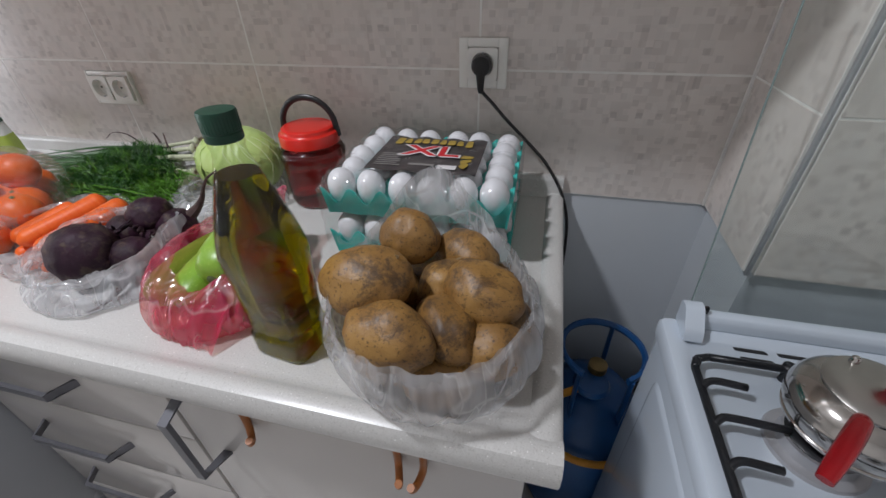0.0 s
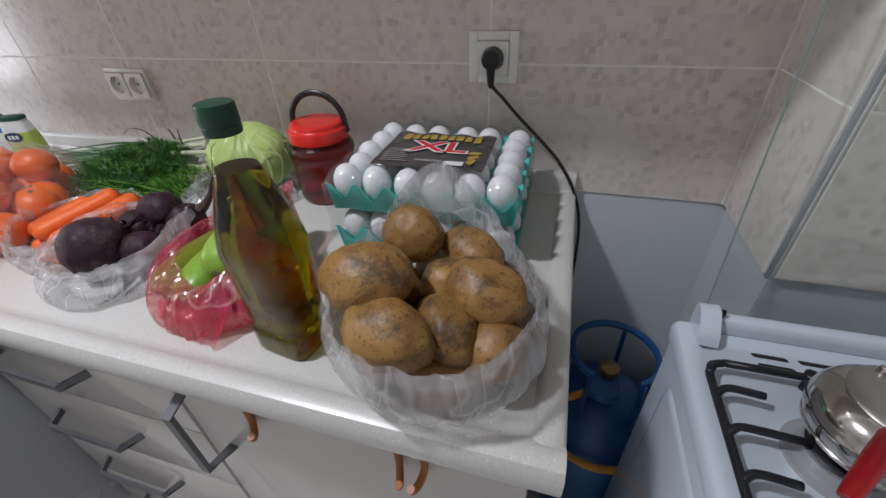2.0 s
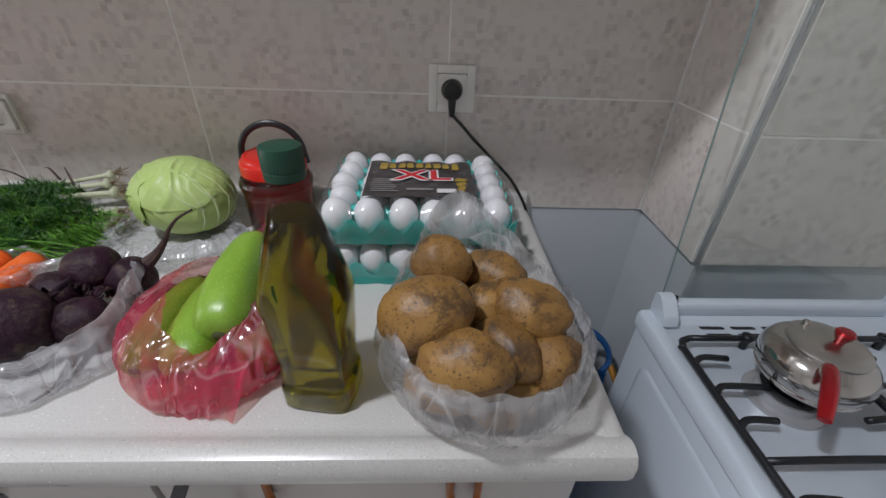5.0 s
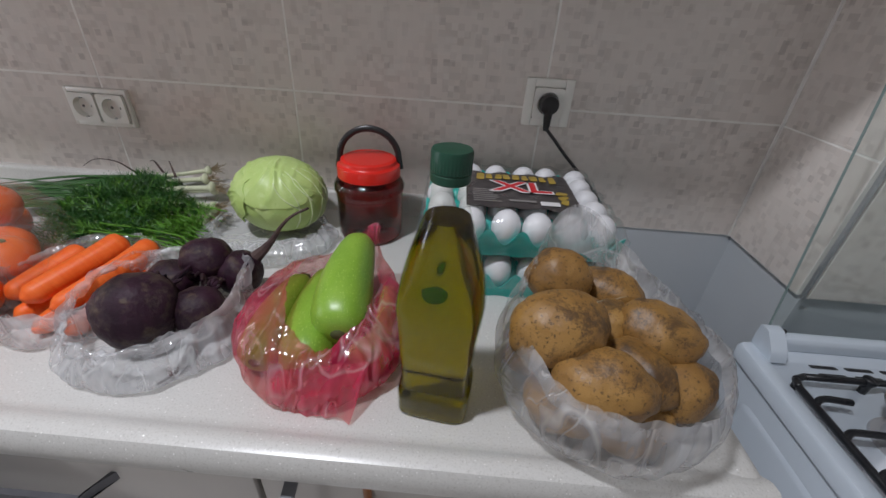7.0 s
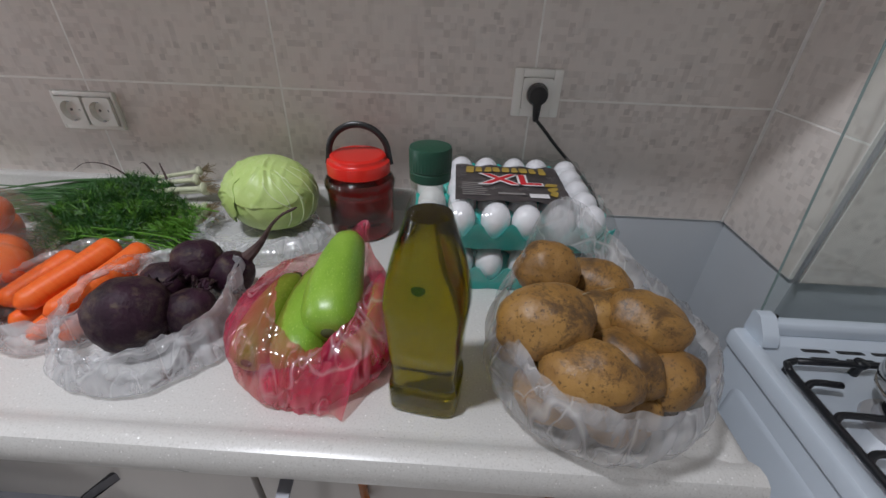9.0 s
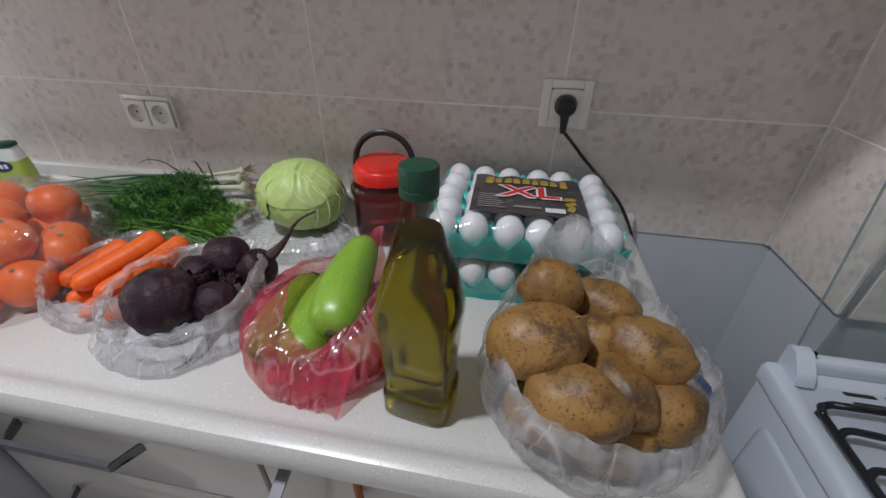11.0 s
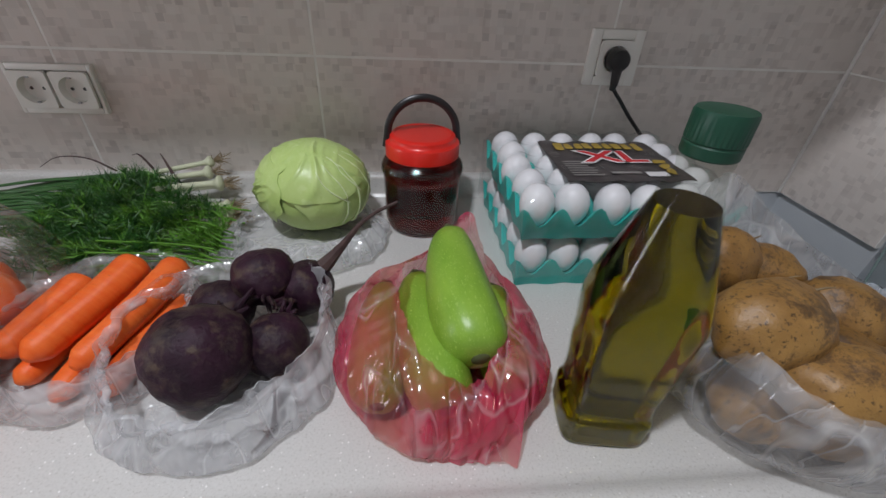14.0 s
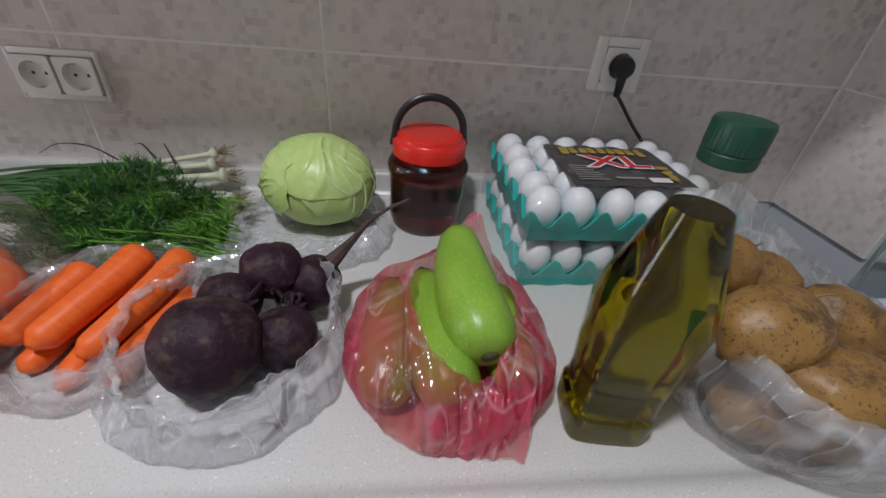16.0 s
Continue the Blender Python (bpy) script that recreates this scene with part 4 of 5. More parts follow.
def bottle_mesh(shrink, z_end, z_start=0.0):
    count = int((z_end - z_start) / 0.0026)
    return add_rings(bmesh.new(), [bottle_ring(z_start + (z_end - z_start) * k / count, shrink) for k in range(count + 1)], True, True, z_start > 0)


oil = thing("oil_bottle", -0.124, -0.507, TOP, "clear plastic bottle of olive oil with dark green cap", "bottle", rz=-8)
b = part("bottle", bottle_mesh(0.0, 0.2874), M["pet"], oil, smooth=40)
b.visible_shadow = False
part("oil", bottle_mesh(0.0012, 0.2440, 0.0015), M["oil"], oil, "golden green olive oil", smooth=40)
cap = part("cap", lathe([(0.0168, 0.2775), (0.0174, 0.2785), (0.0175, 0.2850), (0.0169, 0.2860), (0.0175, 0.2872), (0.0175, 0.3032), (0.0167, 0.3052), (0.0, 0.3058)], 72, flute=lambda a, z: 1 + (0.012 * math.cos(a * 36) if 0.2865 < z < 0.3035 else 0)), M["green_cap"], oil, "dark green ribbed screw cap", smooth=25)

# ---- jar ----
jar = thing("jar", -0.286, -0.120, TOP, "clear jar of dark red preserve with red handled lid", "jar")
body = [(0.050, 0.0), (0.059, 0.004), (0.0625, 0.014), (0.0630, 0.082), (0.0640, 0.092), (0.0660, 0.099), (0.0660, 0.108), (0.0625, 0.116), (0.0565, 0.121), (0.0530, 0.129)]


def jar_ribs(a, z):
    """Short upright flutes round the shoulder."""
    return 1 + 0.014 * math.cos(a * 30) * math.exp(-((z - 0.108) / 0.009) ** 2)


def jar_rows(shrink, z0, z1):
    """The jar's outline, drawn finer where the flutes are."""
    zs = sorted({z for _, z in body} | {0.094 + 0.003 * k for k in range(9)})
    rows = []
    for z in zs:
        for (ra, za), (rb, zb) in zip(body, body[1:]):
            if za <= z <= zb:
                rows.append((ra + (rb - ra) * (z - za) / (zb - za) - shrink, max(z, z0)))
                break
    return [r for r in rows if r[1] <= z1]


g = part("glass", lathe(jar_rows(0.0, 0.0, 0.13), 150, cap1=False, flute=jar_ribs), M["jar_glass"], jar, smooth=50)
g.visible_shadow = False
part("preserve", lathe(jar_rows(0.0016, 0.0018, 0.117), 150, flute=jar_ribs), M["honey"], jar, "dark red preserve", smooth=50)
ld = part("lid", lathe([(0.0560, 0.1245), (0.0582, 0.1260), (0.0582, 0.1440), (0.0572, 0.1470), (0.0530, 0.1490), (0.0515, 0.1510), (0.0510, 0.1560), (0.0480, 0.1585), (0.0440, 0.1590), (0.0430, 0.1580), (0.0, 0.1585)], 64), M["red_lid"], jar, "bright red plastic screw lid")
hp = [(0.0545 * math.cos(a), 0.0, 0.154 + 0.055 * math.sin(a)) for a in [math.pi * k / 12 for k in range(13)]]
part("handle", tube([(0.0575, 0, 0.136)] + hp + [(-0.0575, 0, 0.136)], 0.0048, 40, 10, 1.25), M["black"], ld, "black plastic carrying handle", at=pose(0, 0.008, 0, 0, 0, 6))


# ---- bags ----
def bag_mesh(rings, seg=96, fold=0.05, seed=0.0, open_end=True, tail=None, crumple=0.004, floor_z=0.0):
    """A film bag: rings of (x, y, z, rx, ry), with folds that deepen towards the mouth.
    tail: rows of (angle, spread, lift, push) that raise, lower or push a side of the mouth."""
    rnd = random.Random(int(seed * 100))
    waves = [(rnd.randint(4, 22), rnd.uniform(0, 6.28), rnd.uniform(0.3, 1.0)) for _ in range(9)] + [(rnd.randint(24, 58), rnd.uniform(0, 6.28), rnd.uniform(0.12, 0.4)) for _ in range(8)]
    base = [Vector(r) for r in rings]
    dense = []
    for r in range((len(base) - 1) * 10 + 1):
        s = r / 10
        k = min(int(s), len(base) - 2)
        p = [base[max(k - 1, 0)], base[k], base[k + 1], base[min(k + 2, len(base) - 1)]]
        u = s - k
        dense.append(0.5 * (2 * p[1] + (p[2] - p[0]) * u + (2 * p[0] - 5 * p[1] + 4 * p[2] - p[3]) * u * u + (3 * p[1] - p[0] - 3 * p[2] + p[3]) * u ** 3))
    out = []
    for i, q in enumerate(dense):
        h = i / (len(dense) - 1)
        ring = []
        for k in range(seg):
            a = 2 * math.pi * k / seg
            f = sum(w * math.sin(n * a + ph + 2.2 * h * math.sin(n)) for n, ph, w in waves) / 4
            g = 1 + fold * f * (0.25 + 1.1 * h)
            x, y, z = q[0] + q[3] * g * math.cos(a), q[1] + q[4] * g * math.sin(a), q[2]
            for way, spread, lift, push in (tail or ()):
                if h > 0.35:
                    d = (a - way + math.pi) % (2 * math.pi) - math.pi
                    w = math.exp(-(d / spread) ** 2) * ((h - 0.35) / 0.65) ** 1.3
                    z += lift * w
                    x += push * w * math.cos(way)
                    y += push * w * math.sin(way)
            v = Vector((x, y, z))
            z_ok = 0.35 if i < 6 else 1.0
            c = Vector((noise.noise(v * 18 + Vector((seed, 0, 0))), noise.noise(v * 18 + Vector((0, seed, 9))), noise.noise(v * 18 + Vector((5, 0, seed))) * z_ok)) * crumple
            # sharp creases: ridged noise pushes the film in and out
            out_way = Vector((math.cos(a), math.sin(a), 0.5 * z_ok))
            w3 = Vector((v.x, v.y, v.z * 0.6))
            ridge = abs(noise.noise(w3 * 13 + Vector((seed, 2, 1)))) + abs(noise.noise(w3 * 29 + Vector((3, seed, 1)))) * 0.22
            v = v + c * 0.6 + out_way * (0.30 - ridge) * 3.4 * crumple
            v.z = max(v.z, floor_z + 0.0006 + 0.0004 * (k % 2))
            ring.append(v)
        out.append(ring)
    return add_rings(bmesh.new(), out, True, True, not open_end)


def rim_mesh(cx, cy, z, rx, ry, width, seed, tail=None, seg=140, fold=0.05):
    """The folded-over mouth of a bag: a loose band, thicker than the film below."""
    rnd = random.Random(int(seed * 100))
    waves = [(rnd.randint(4, 20), rnd.uniform(0, 6.28), rnd.uniform(0.3, 1.0)) for _ in range(8)]
    rings = []
    for k in range(7):
        u = k / 6
        ring = []
        for i in range(seg):
            a = 2 * math.pi * i / seg
            f = 1 + fold * sum(w * math.sin(n * a + ph) for n, ph, w in waves) / 4 + 0.016 * math.sin(math.pi * u)
            x, y, zz = cx + rx * f * math.cos(a), cy + ry * f * math.sin(a), z - width * u + 0.004 * math.sin(5 * a + seed)
            for way, spread, lift, push in (tail or ()):
                d = (a - way + math.pi) % (2 * math.pi) - math.pi
                w = math.exp(-(d / spread) ** 2) * (1 - 0.45 * u)
                zz, x, y = zz + lift * w, x + push * w * math.cos(way), y + push * w * math.sin(way)
            ring.append(Vector((x, y, zz)) + Vector((1, 1, 0.7)) * 0.003 * noise.noise(Vector((x, y, zz)) * 45))
        rings.append(ring)
    return add_rings(bmesh.new(), rings, True, False, False)


def film_part(name, bm, material, parent, label=""):
    ob = part(name, bm, material, parent, label, smooth=180)
    return ob


def between(a, b):
    """The pose that lays a body's z axis from a to b, at their middle."""
    a, b = Vector(a), Vector(b)
    return Matrix.Translation((a + b) / 2) @ (b - a).to_track_quat("Z", "Y").to_matrix().to_4x4()


# Potatoes in their open bag.
PX, PY = 0.072, -0.480
sack = thing("potato_bag", PX, PY, TOP, "clear plastic bag open at the top, full of potatoes", "bag")
SACK_TAIL = ((1.75, 0.62, 0.078, 0.030), (-1.45, 0.95, -0.004, 0.002), (-0.05, 0.8, -0.004, 0.004), (2.9, 0.7, 0.014, -0.006))
film_part("bag", bag_mesh([(0.0, -0.01, 0.001, 0.070, 0.065), (0.0, -0.008, 0.006, 0.100, 0.096), (-0.003, -0.008, 0.034, 0.120, 0.117), (-0.005, -0.008, 0.066, 0.126, 0.126), (-0.006, -0.009, 0.092, 0.122, 0.126), (-0.007, -0.011, 0.108, 0.114, 0.119), (-0.008, -0.013, 0.118, 0.108, 0.113)], 300, 0.034, 3.1, True, SACK_TAIL, 0.0020), M["film"], sack, "crinkled clear plastic film")
film_part("bag_mouth", rim_mesh(-0.008, -0.013, 0.119, 0.109, 0.114, 0.026, 3.1, SACK_TAIL, fold=0.032), M["film_rim"], sack, "folded hazy mouth of the bag")
POTATOES = [  # x, y, z, long, mid, thick, turn, tip
    (0.000, -0.508, 1.026, 0.054, 0.040, 0.038, 12, -6), (0.038, -0.556, 1.000, 0.051, 0.036, 0.035, -14, 6), (0.121, -0.474, 1.000, 0.048, 0.038, 0.035, -20, 8), (0.016, -0.412, 1.024, 0.039, 0.036, 0.036, -12, 0),
    (0.073, -0.456, 0.990, 0.036, 0.031, 0.031, 60, 0), (0.088, -0.520, 0.984, 0.044, 0.030, 0.031, -52, 8), (0.140, -0.520, 0.965, 0.040, 0.032, 0.031, 30, 0), (0.088, -0.398, 0.998, 0.048, 0.034, 0.031, -35, 0),
    (-0.005, -0.450, 0.950, 0.048, 0.038, 0.040, 40, 0), (0.024, -0.528, 0.942, 0.050, 0.040, 0.038, 0, 0), (0.088, -0.545, 0.936, 0.046, 0.034, 0.034, 20, 0), (0.146, -0.455, 0.940, 0.044, 0.036, 0.036, 80, 0), (0.085, -0.470, 0.938, 0.046, 0.038, 0.036, 10, 0), (0.050, -0.390, 0.945, 0.048, 0.038, 0.038, -10, 0), (0.130, -0.390, 0.940, 0.042, 0.036, 0.036, 50, 0)]
for k, (x, y, z, a, b2, c, rz, ry) in enumerate(POTATOES):
    po = thing("potato", x, y, z, "unwashed yellow-brown potato with dark soil patches, in the bag", "potato", "potatoes in the bag", rz=rz)
    part("tuber", lump(a, b2, c, 0.13, 1.3, k * 1.9 + 0.4, 4, 0.012), M["potato"], po, at=pose(0, 0, 0, 0, ry, 0))
    if k in (0, 3, 4, 8):
        part("sprout", tube([(a * 0.6, 0.004, c * 0.72), (a * 0.66, -0.002, c * 0.92), (a * 0.62, -0.008, c * 1.08)], lambda u: 0.0013 - 0.0009 * u, 8, 6), M["root"], po, "pale sprout")

# Zucchini in the pink bag.
pink = thing("zucchini_bag", -0.275, -0.430, TOP, "torn-open pink plastic bag holding pale green zucchini", "bag")
film_part("bag", bag_mesh([(0.0, -0.012, 0.001, 0.070, 0.075), (0.0, -0.010, 0.005, 0.098, 0.105), (0.0, -0.006, 0.026, 0.112, 0.114), (0.0, -0.002, 0.052, 0.108, 0.110), (0.002, 0.002, 0.074, 0.088, 0.100), (0.006, 0.006, 0.084, 0.064, 0.090), (0.010, 0.008, 0.090, 0.054, 0.084)], 280, 0.034, 7.7, True, ((1.25, 0.42, 0.030, 0.045), (-1.45, 0.75, -0.026, 0.004), (2.9, 0.6, 0.012, 0.0)), 0.0018), M["film_red"], pink, "glossy pink film")


def pleated_flap(top0, top1, low0, low1, pleats, depth, nu=80, nv=26):
    """A gathered piece of film between an upper and a lower edge, with pleats that fan out downwards."""
    top0, top1, low0, low1 = (Vector(p) for p in (top0, top1, low0, low1))
    rows = []
    for j in range(nv + 1):
        v = j / nv
        row = []
        for i in range(nu + 1):
            u = i / nu
            p = top0.lerp(top1, u).lerp(low0.lerp(low1, u), v)
            w = u * pleats + 0.5 * noise.noise(Vector((u * 4, v * 2, 1.5)))
            fold = abs((w % 1.0) - 0.5) * 2 - 0.5
            p += Vector((0.15, -0.75, 0.55)) * (fold * depth * (1 - 0.45 * v) + 0.010 * math.sin(math.pi * v) * math.sin(math.pi * u))
            p += (low0 - top0).normalized() * 0.010 * v * noise.noise(Vector((u * 5, 3.3, 0.7)))
            p.z = max(p.z, 0.0012)
            row.append(p)
        rows.append(row)
    return add_rings(bmesh.new(), rows, False, False, False)


film_part("gathered_corner", pleated_flap((-0.046, -0.096, 0.040), (0.074, -0.080, 0.054), (-0.034, -0.112, 0.004), (0.058, -0.124, 0.006), 7, 0.0070), M["film_red"], pink, "gathered corner of pink film")


def zucchini(a, b, r, seed, bend=0.006):
    a, b = Vector(a), Vector(b)
    z = thing("zucchini", *((a + b) / 2), "glossy pale green zucchini with fine light flecks, in the pink bag", "zucchini", "zucchini in the bag")
    m = between((0, 0, 0), b - a)
    m.translation = Vector((0, 0, 0))
    ln = (b - a).length
    prof = [(-0.5, 0.05), (-0.495, 0.40), (-0.475, 0.66), (-0.43, 0.86), (-0.34, 0.98), (-0.18, 1.0), (0.0, 0.95), (0.18, 0.86), (0.34, 0.74), (0.43, 0.62), (0.475, 0.45), (0.485, 0.36)]
    rings = []
    for s, k in prof:
        rings.append([(r * k * math.cos(t) * (1 + 0.02 * math.cos(6 * t)) + bend * math.cos(s * 3), r * k * math.sin(t) * (1 + 0.02 * math.cos(6 * t)), s * ln) for t in [2 * math.pi * i / 36 for i in range(36)]])
    part("fruit", add_rings(bmesh.new(), rings), M["zucchini"], z, at=m)
    part("stem", lathe([(r * 0.36, ln * 0.480), (r * 0.30, ln * 0.50), (r * 0.33, ln * 0.525), (r * 0.28, ln * 0.530)], 10, flute=lambda t, h: 1 + 0.12 * math.cos(5 * t)), M["zucchini_stem"], z, "dry cut stem", at=m @ pose(bend * 0.1, 0, 0))
    part("blossom_end", lathe([(0.0, -ln * 0.506), (r * 0.22, -ln * 0.502), (r * 0.28, -ln * 0.494)], 10), M["zucchini_stem"], z, "brown blossom scar", at=m @ pose(bend * 0.1, 0, 0))


zucchini((-0.243, -0.486, 0.966), (-0.258, -0.306, 0.992), 0.0370, 1)
zucchini((-0.276, -0.520, 0.938), (-0.300, -0.335, 0.944), 0.0335, 2)
zucchini((-0.340, -0.508, 0.931), (-0.338, -0.345, 0.938), 0.0285, 3)
zucchini((-0.206, -0.500, 0.931), (-0.204, -0.350, 0.934), 0.0285, 4)

# Beetroot.
bb = thing("beetroot_bag", -0.505, -0.430, TOP, "thin clear plastic bag lying open under dark beetroots", "bag")
film_part("bag", bag_mesh([(0.005, -0.012, 0.001, 0.080, 0.070), (0.003, -0.012, 0.004, 0.112, 0.104), (0.0, -0.004, 0.020, 0.118, 0.112), (0.002, 0.006, 0.042, 0.108, 0.106), (0.002, 0.012, 0.056, 0.098, 0.100), (0.0, 0.014, 0.062, 0.104, 0.104)], 240, 0.06, 1.3, True, ((0.35, 0.6, 0.022, 0.006), (-1.7, 0.8, -0.014, 0.012)), 0.0035), M["film"], bb, "crinkled clear plastic film")

film_part("bag_mouth", rim_mesh(0.0, 0.014, 0.062, 0.106, 0.106, 0.022, 1.3, ((0.35, 0.6, 0.022, 0.006), (-1.7, 0.8, -0.014, 0.012)), 120, 0.07), M["film_rim"], bb, "folded hazy mouth of the bag")


def beetroot(x, y, z, r, squash, seed, crown=None, tail=None):
    b = thing("beetroot", x, y, z, "dark purple raw beetroot with rough skin and root, in the bag", "beetroot", "beetroots in the bag")
    part("bulb", lump(r, r * 0.96, r * squash, 0.09, 1.6, seed, 4, 0.015), M["beet"], b)
    if crown:
        c = Vector(crown).normalized()
        base = c * r * 0.9
        bm = bmesh.new()
        rnd = random.Random(int(seed * 10))
        for k in range(9):
            o = Vector((rnd.uniform(-1, 1), rnd.uniform(-1, 1), rnd.uniform(-1, 1))) * r * 0.32
            e = base + o * 1.3 + c * rnd.uniform(0.004, 0.013)
            add_tube(bm, [base + o * 0.5, (base + o * 0.8 + e) / 2, e], lambda u: 0.0034 - 0.0020 * u, 5, 6)
        part("crown", bm, M["beet"], b, "cut stalk stubs")
    if tail:
        part("root", tube([Vector(p) - Vector((x, y, z)) for p in tail[0]], tail[1], 30, 8), M["beet_root"], b, "long dry tap root")


beetroot(-0.512, -0.455, 0.951, 0.0510, 0.93, 0.3, (0.5, 0.9, 0.35))
beetroot(-0.477, -0.356, 0.966, 0.0360, 0.94, 1.7, (0.25, -0.8, -0.1))
beetroot(-0.449, -0.432, 0.936, 0.0345, 0.97, 2.9, (0.1, 0.8, 0.55), ([(-0.446, -0.452, 0.922), (-0.440, -0.476, 0.914), (-0.438, -0.500, 0.910), (-0.440, -0.512, 0.907), (-0.452, -0.530, 0.904)], lambda u: 0.0060 * (1 - u) ** 1.6 + 0.0014))
beetroot(-0.522, -0.377, 0.938, 0.0350, 0.92, 4.1, (0.2, -0.6, 0.5))
beetroot(-0.434, -0.352, 0.945, 0.0340, 0.95, 5.6, (-0.4, -0.8, 0.2), ([(-0.420, -0.338, 0.958), (-0.402, -0.328, 0.974), (-0.385, -0.326, 0.994), (-0.368, -0.330, 1.018), (-0.346, -0.336, 1.040), (-0.321, -0.339, 1.055)], lambda u: 0.009 * (1 - u) ** 3 + 0.0030 - 0.0013 * u))
for k, (a, c2) in enumerate((((-0.441, -0.513, 0.907), (-0.460, -0.510, 0.905)), ((-0.439, -0.505, 0.908), (-0.424, -0.502, 0.906)))):
    bm = tube([a, tuple((p + q) / 2 + 0.001 for p, q in zip(a, c2)), c2], lambda u: 0.0009 - 0.0005 * u, 6, 6)
    tagged(part("root_hair", bm, M["beet_root"]), "thin dry side root of a beetroot on the bag", "root", "root hairs")

# Carrots.
cb = thing("carrot_bag", -0.647, -0.395, TOP, "clear plastic bag lying open with orange carrots", "bag")
film_part("bag", bag_mesh([(0.0, -0.006, 0.001, 0.070, 0.060), (0.0, -0.006, 0.004, 0.092, 0.092), (-0.002, -0.002, 0.020, 0.098, 0.100), (-0.002, 0.002, 0.036, 0.092, 0.102), (0.0, 0.006, 0.048, 0.086, 0.100), (0.0, 0.008, 0.054, 0.092, 0.104)], 240, 0.06, 9.2, True, ((3.5, 0.5, 0.01, 0.01),), 0.0035), M["film"], cb, "crinkled clear plastic film")

film_part("bag_mouth", rim_mesh(0.0, 0.008, 0.054, 0.094, 0.106, 0.020, 9.2, None, 120, 0.06), M["film_rim"], cb, "folded hazy mouth of the bag")


def carrot(a, b, r0, r1, seed):
    a, b = Vector(a), Vector(b)
    c = thing("carrot", *((a + b) / 2), "fresh orange carrot with fine rings, in the clear bag", "carrot", "carrots in the bag")
    m = between((0, 0, 0), b - a)
    m.translation = Vector((0, 0, 0))
    ln = (b - a).length
    rings = []
    for k in range(25):
        u = k / 24
        r = (r0 + (r1 - r0) * u) * (min(1, (u + 0.015) / 0.07) ** 0.5) * (min(1, (1 - u + 0.01) / 0.10) ** 0.55)
        r *= 1 + 0.025 * noise.noise(Vector((u * 26, seed, 0)))
        rings.append([(r * math.cos(t) + 0.004 * math.sin(u * 3 + seed), r * math.sin(t), (u - 0.5) * ln) for t in [2 * math.pi * i / 22 for i in range(22)]])
    part("root", add_rings(bmesh.new(), rings), M["carrot"], c, at=m)
    part("crown", lathe([(r0 * 0.42, -0.002), (r0 * 0.36, 0.0012), (r0 * 0.2, 0.0022), (r0 * 0.12, 0.0016)], 12, flute=lambda t, h: 1 + 0.15 * math.sin(5 * t + seed)), M["zucchini_stem"], c, "brown-green cut crown", at=m @ pose(0.004 * math.sin(seed), 0, -ln / 2 - 0.0005, 180))


carrot((-0.596, -0.305, 0.950), (-0.632, -0.455, 0.936), 0.0190, 0.0145, 0.3)
carrot((-0.646, -0.305, 0.953), (-0.679, -0.445, 0.938), 0.0215, 0.0155, 1.1)
carrot((-0.700, -0.325, 0.940), (-0.716, -0.432, 0.930), 0.0200, 0.0150, 2.2)
carrot((-0.585, -0.335, 0.917), (-0.607, -0.472, 0.914), 0.0165, 0.0130, 3.3)
carrot((-0.635, -0.330, 0.917), (-0.652, -0.474, 0.914), 0.0165, 0.0130, 4.4)
carrot((-0.682, -0.350, 0.916), (-0.698, -0.452, 0.914), 0.0160, 0.0125, 5.4)

# Oranges.
ob_ = thing("orange_bag", -0.878, -0.395, TOP, "knotted clear plastic bag full of bright oranges", "bag")
film_part("bag", bag_mesh([(0.0, 0.0, 0.001, 0.100, 0.095), (0.0, 0.0, 0.006, 0.155, 0.150), (0.0, 0.0, 0.040, 0.178, 0.170), (-0.002, 0.004, 0.084, 0.172, 0.162), (-0.006, 0.010, 0.122, 0.140, 0.132), (-0.010, 0.015, 0.138, 0.086, 0.080), (-0.012, 0.018, 0.145, 0.030, 0.030), (-0.012, 0.018, 0.157, 0.012, 0.012), (-0.016, 0.020, 0.170, 0.026, 0.022)], 240, 0.045, 4.4, True, None, 0.003), M["film_thin"], ob_, "crinkled clear plastic film")
film_part("knot", bag_mesh([(-0.012, 0.018, 0.150, 0.006, 0.006), (-0.012, 0.018, 0.153, 0.013, 0.012), (-0.012, 0.018, 0.158, 0.015, 0.014), (-0.012, 0.018, 0.163, 0.012, 0.011), (-0.012, 0.018, 0.166, 0.005, 0.005)], 60, 0.12, 2.2, False, None, 0.001), M["film_rim"], ob_, "tight hazy knot of film")
ORANGES = [(-0.770, -0.375, 0.950), (-0.760, -0.445, 0.937), (-0.800, -0.500, 0.937), (-0.855, -0.295, 0.992), (-0.865, -0.380, 1.003), (-0.858, -0.462, 0.978), (-0.940, -0.315, 0.998), (-0.945, -0.400, 0.995), (-0.930, -0.490, 0.940), (-0.796, -0.422, 0.994), (-0.835, -0.405, 0.937), (-0.905, -0.410, 0.937), (-1.010, -0.370, 0.940), (-1.000, -0.290, 0.940), (-0.990, -0.450, 0.938), (-0.820, -0.330, 0.937), (-0.910, -0.250, 0.937), (-0.875, -0.325, 0.938)]
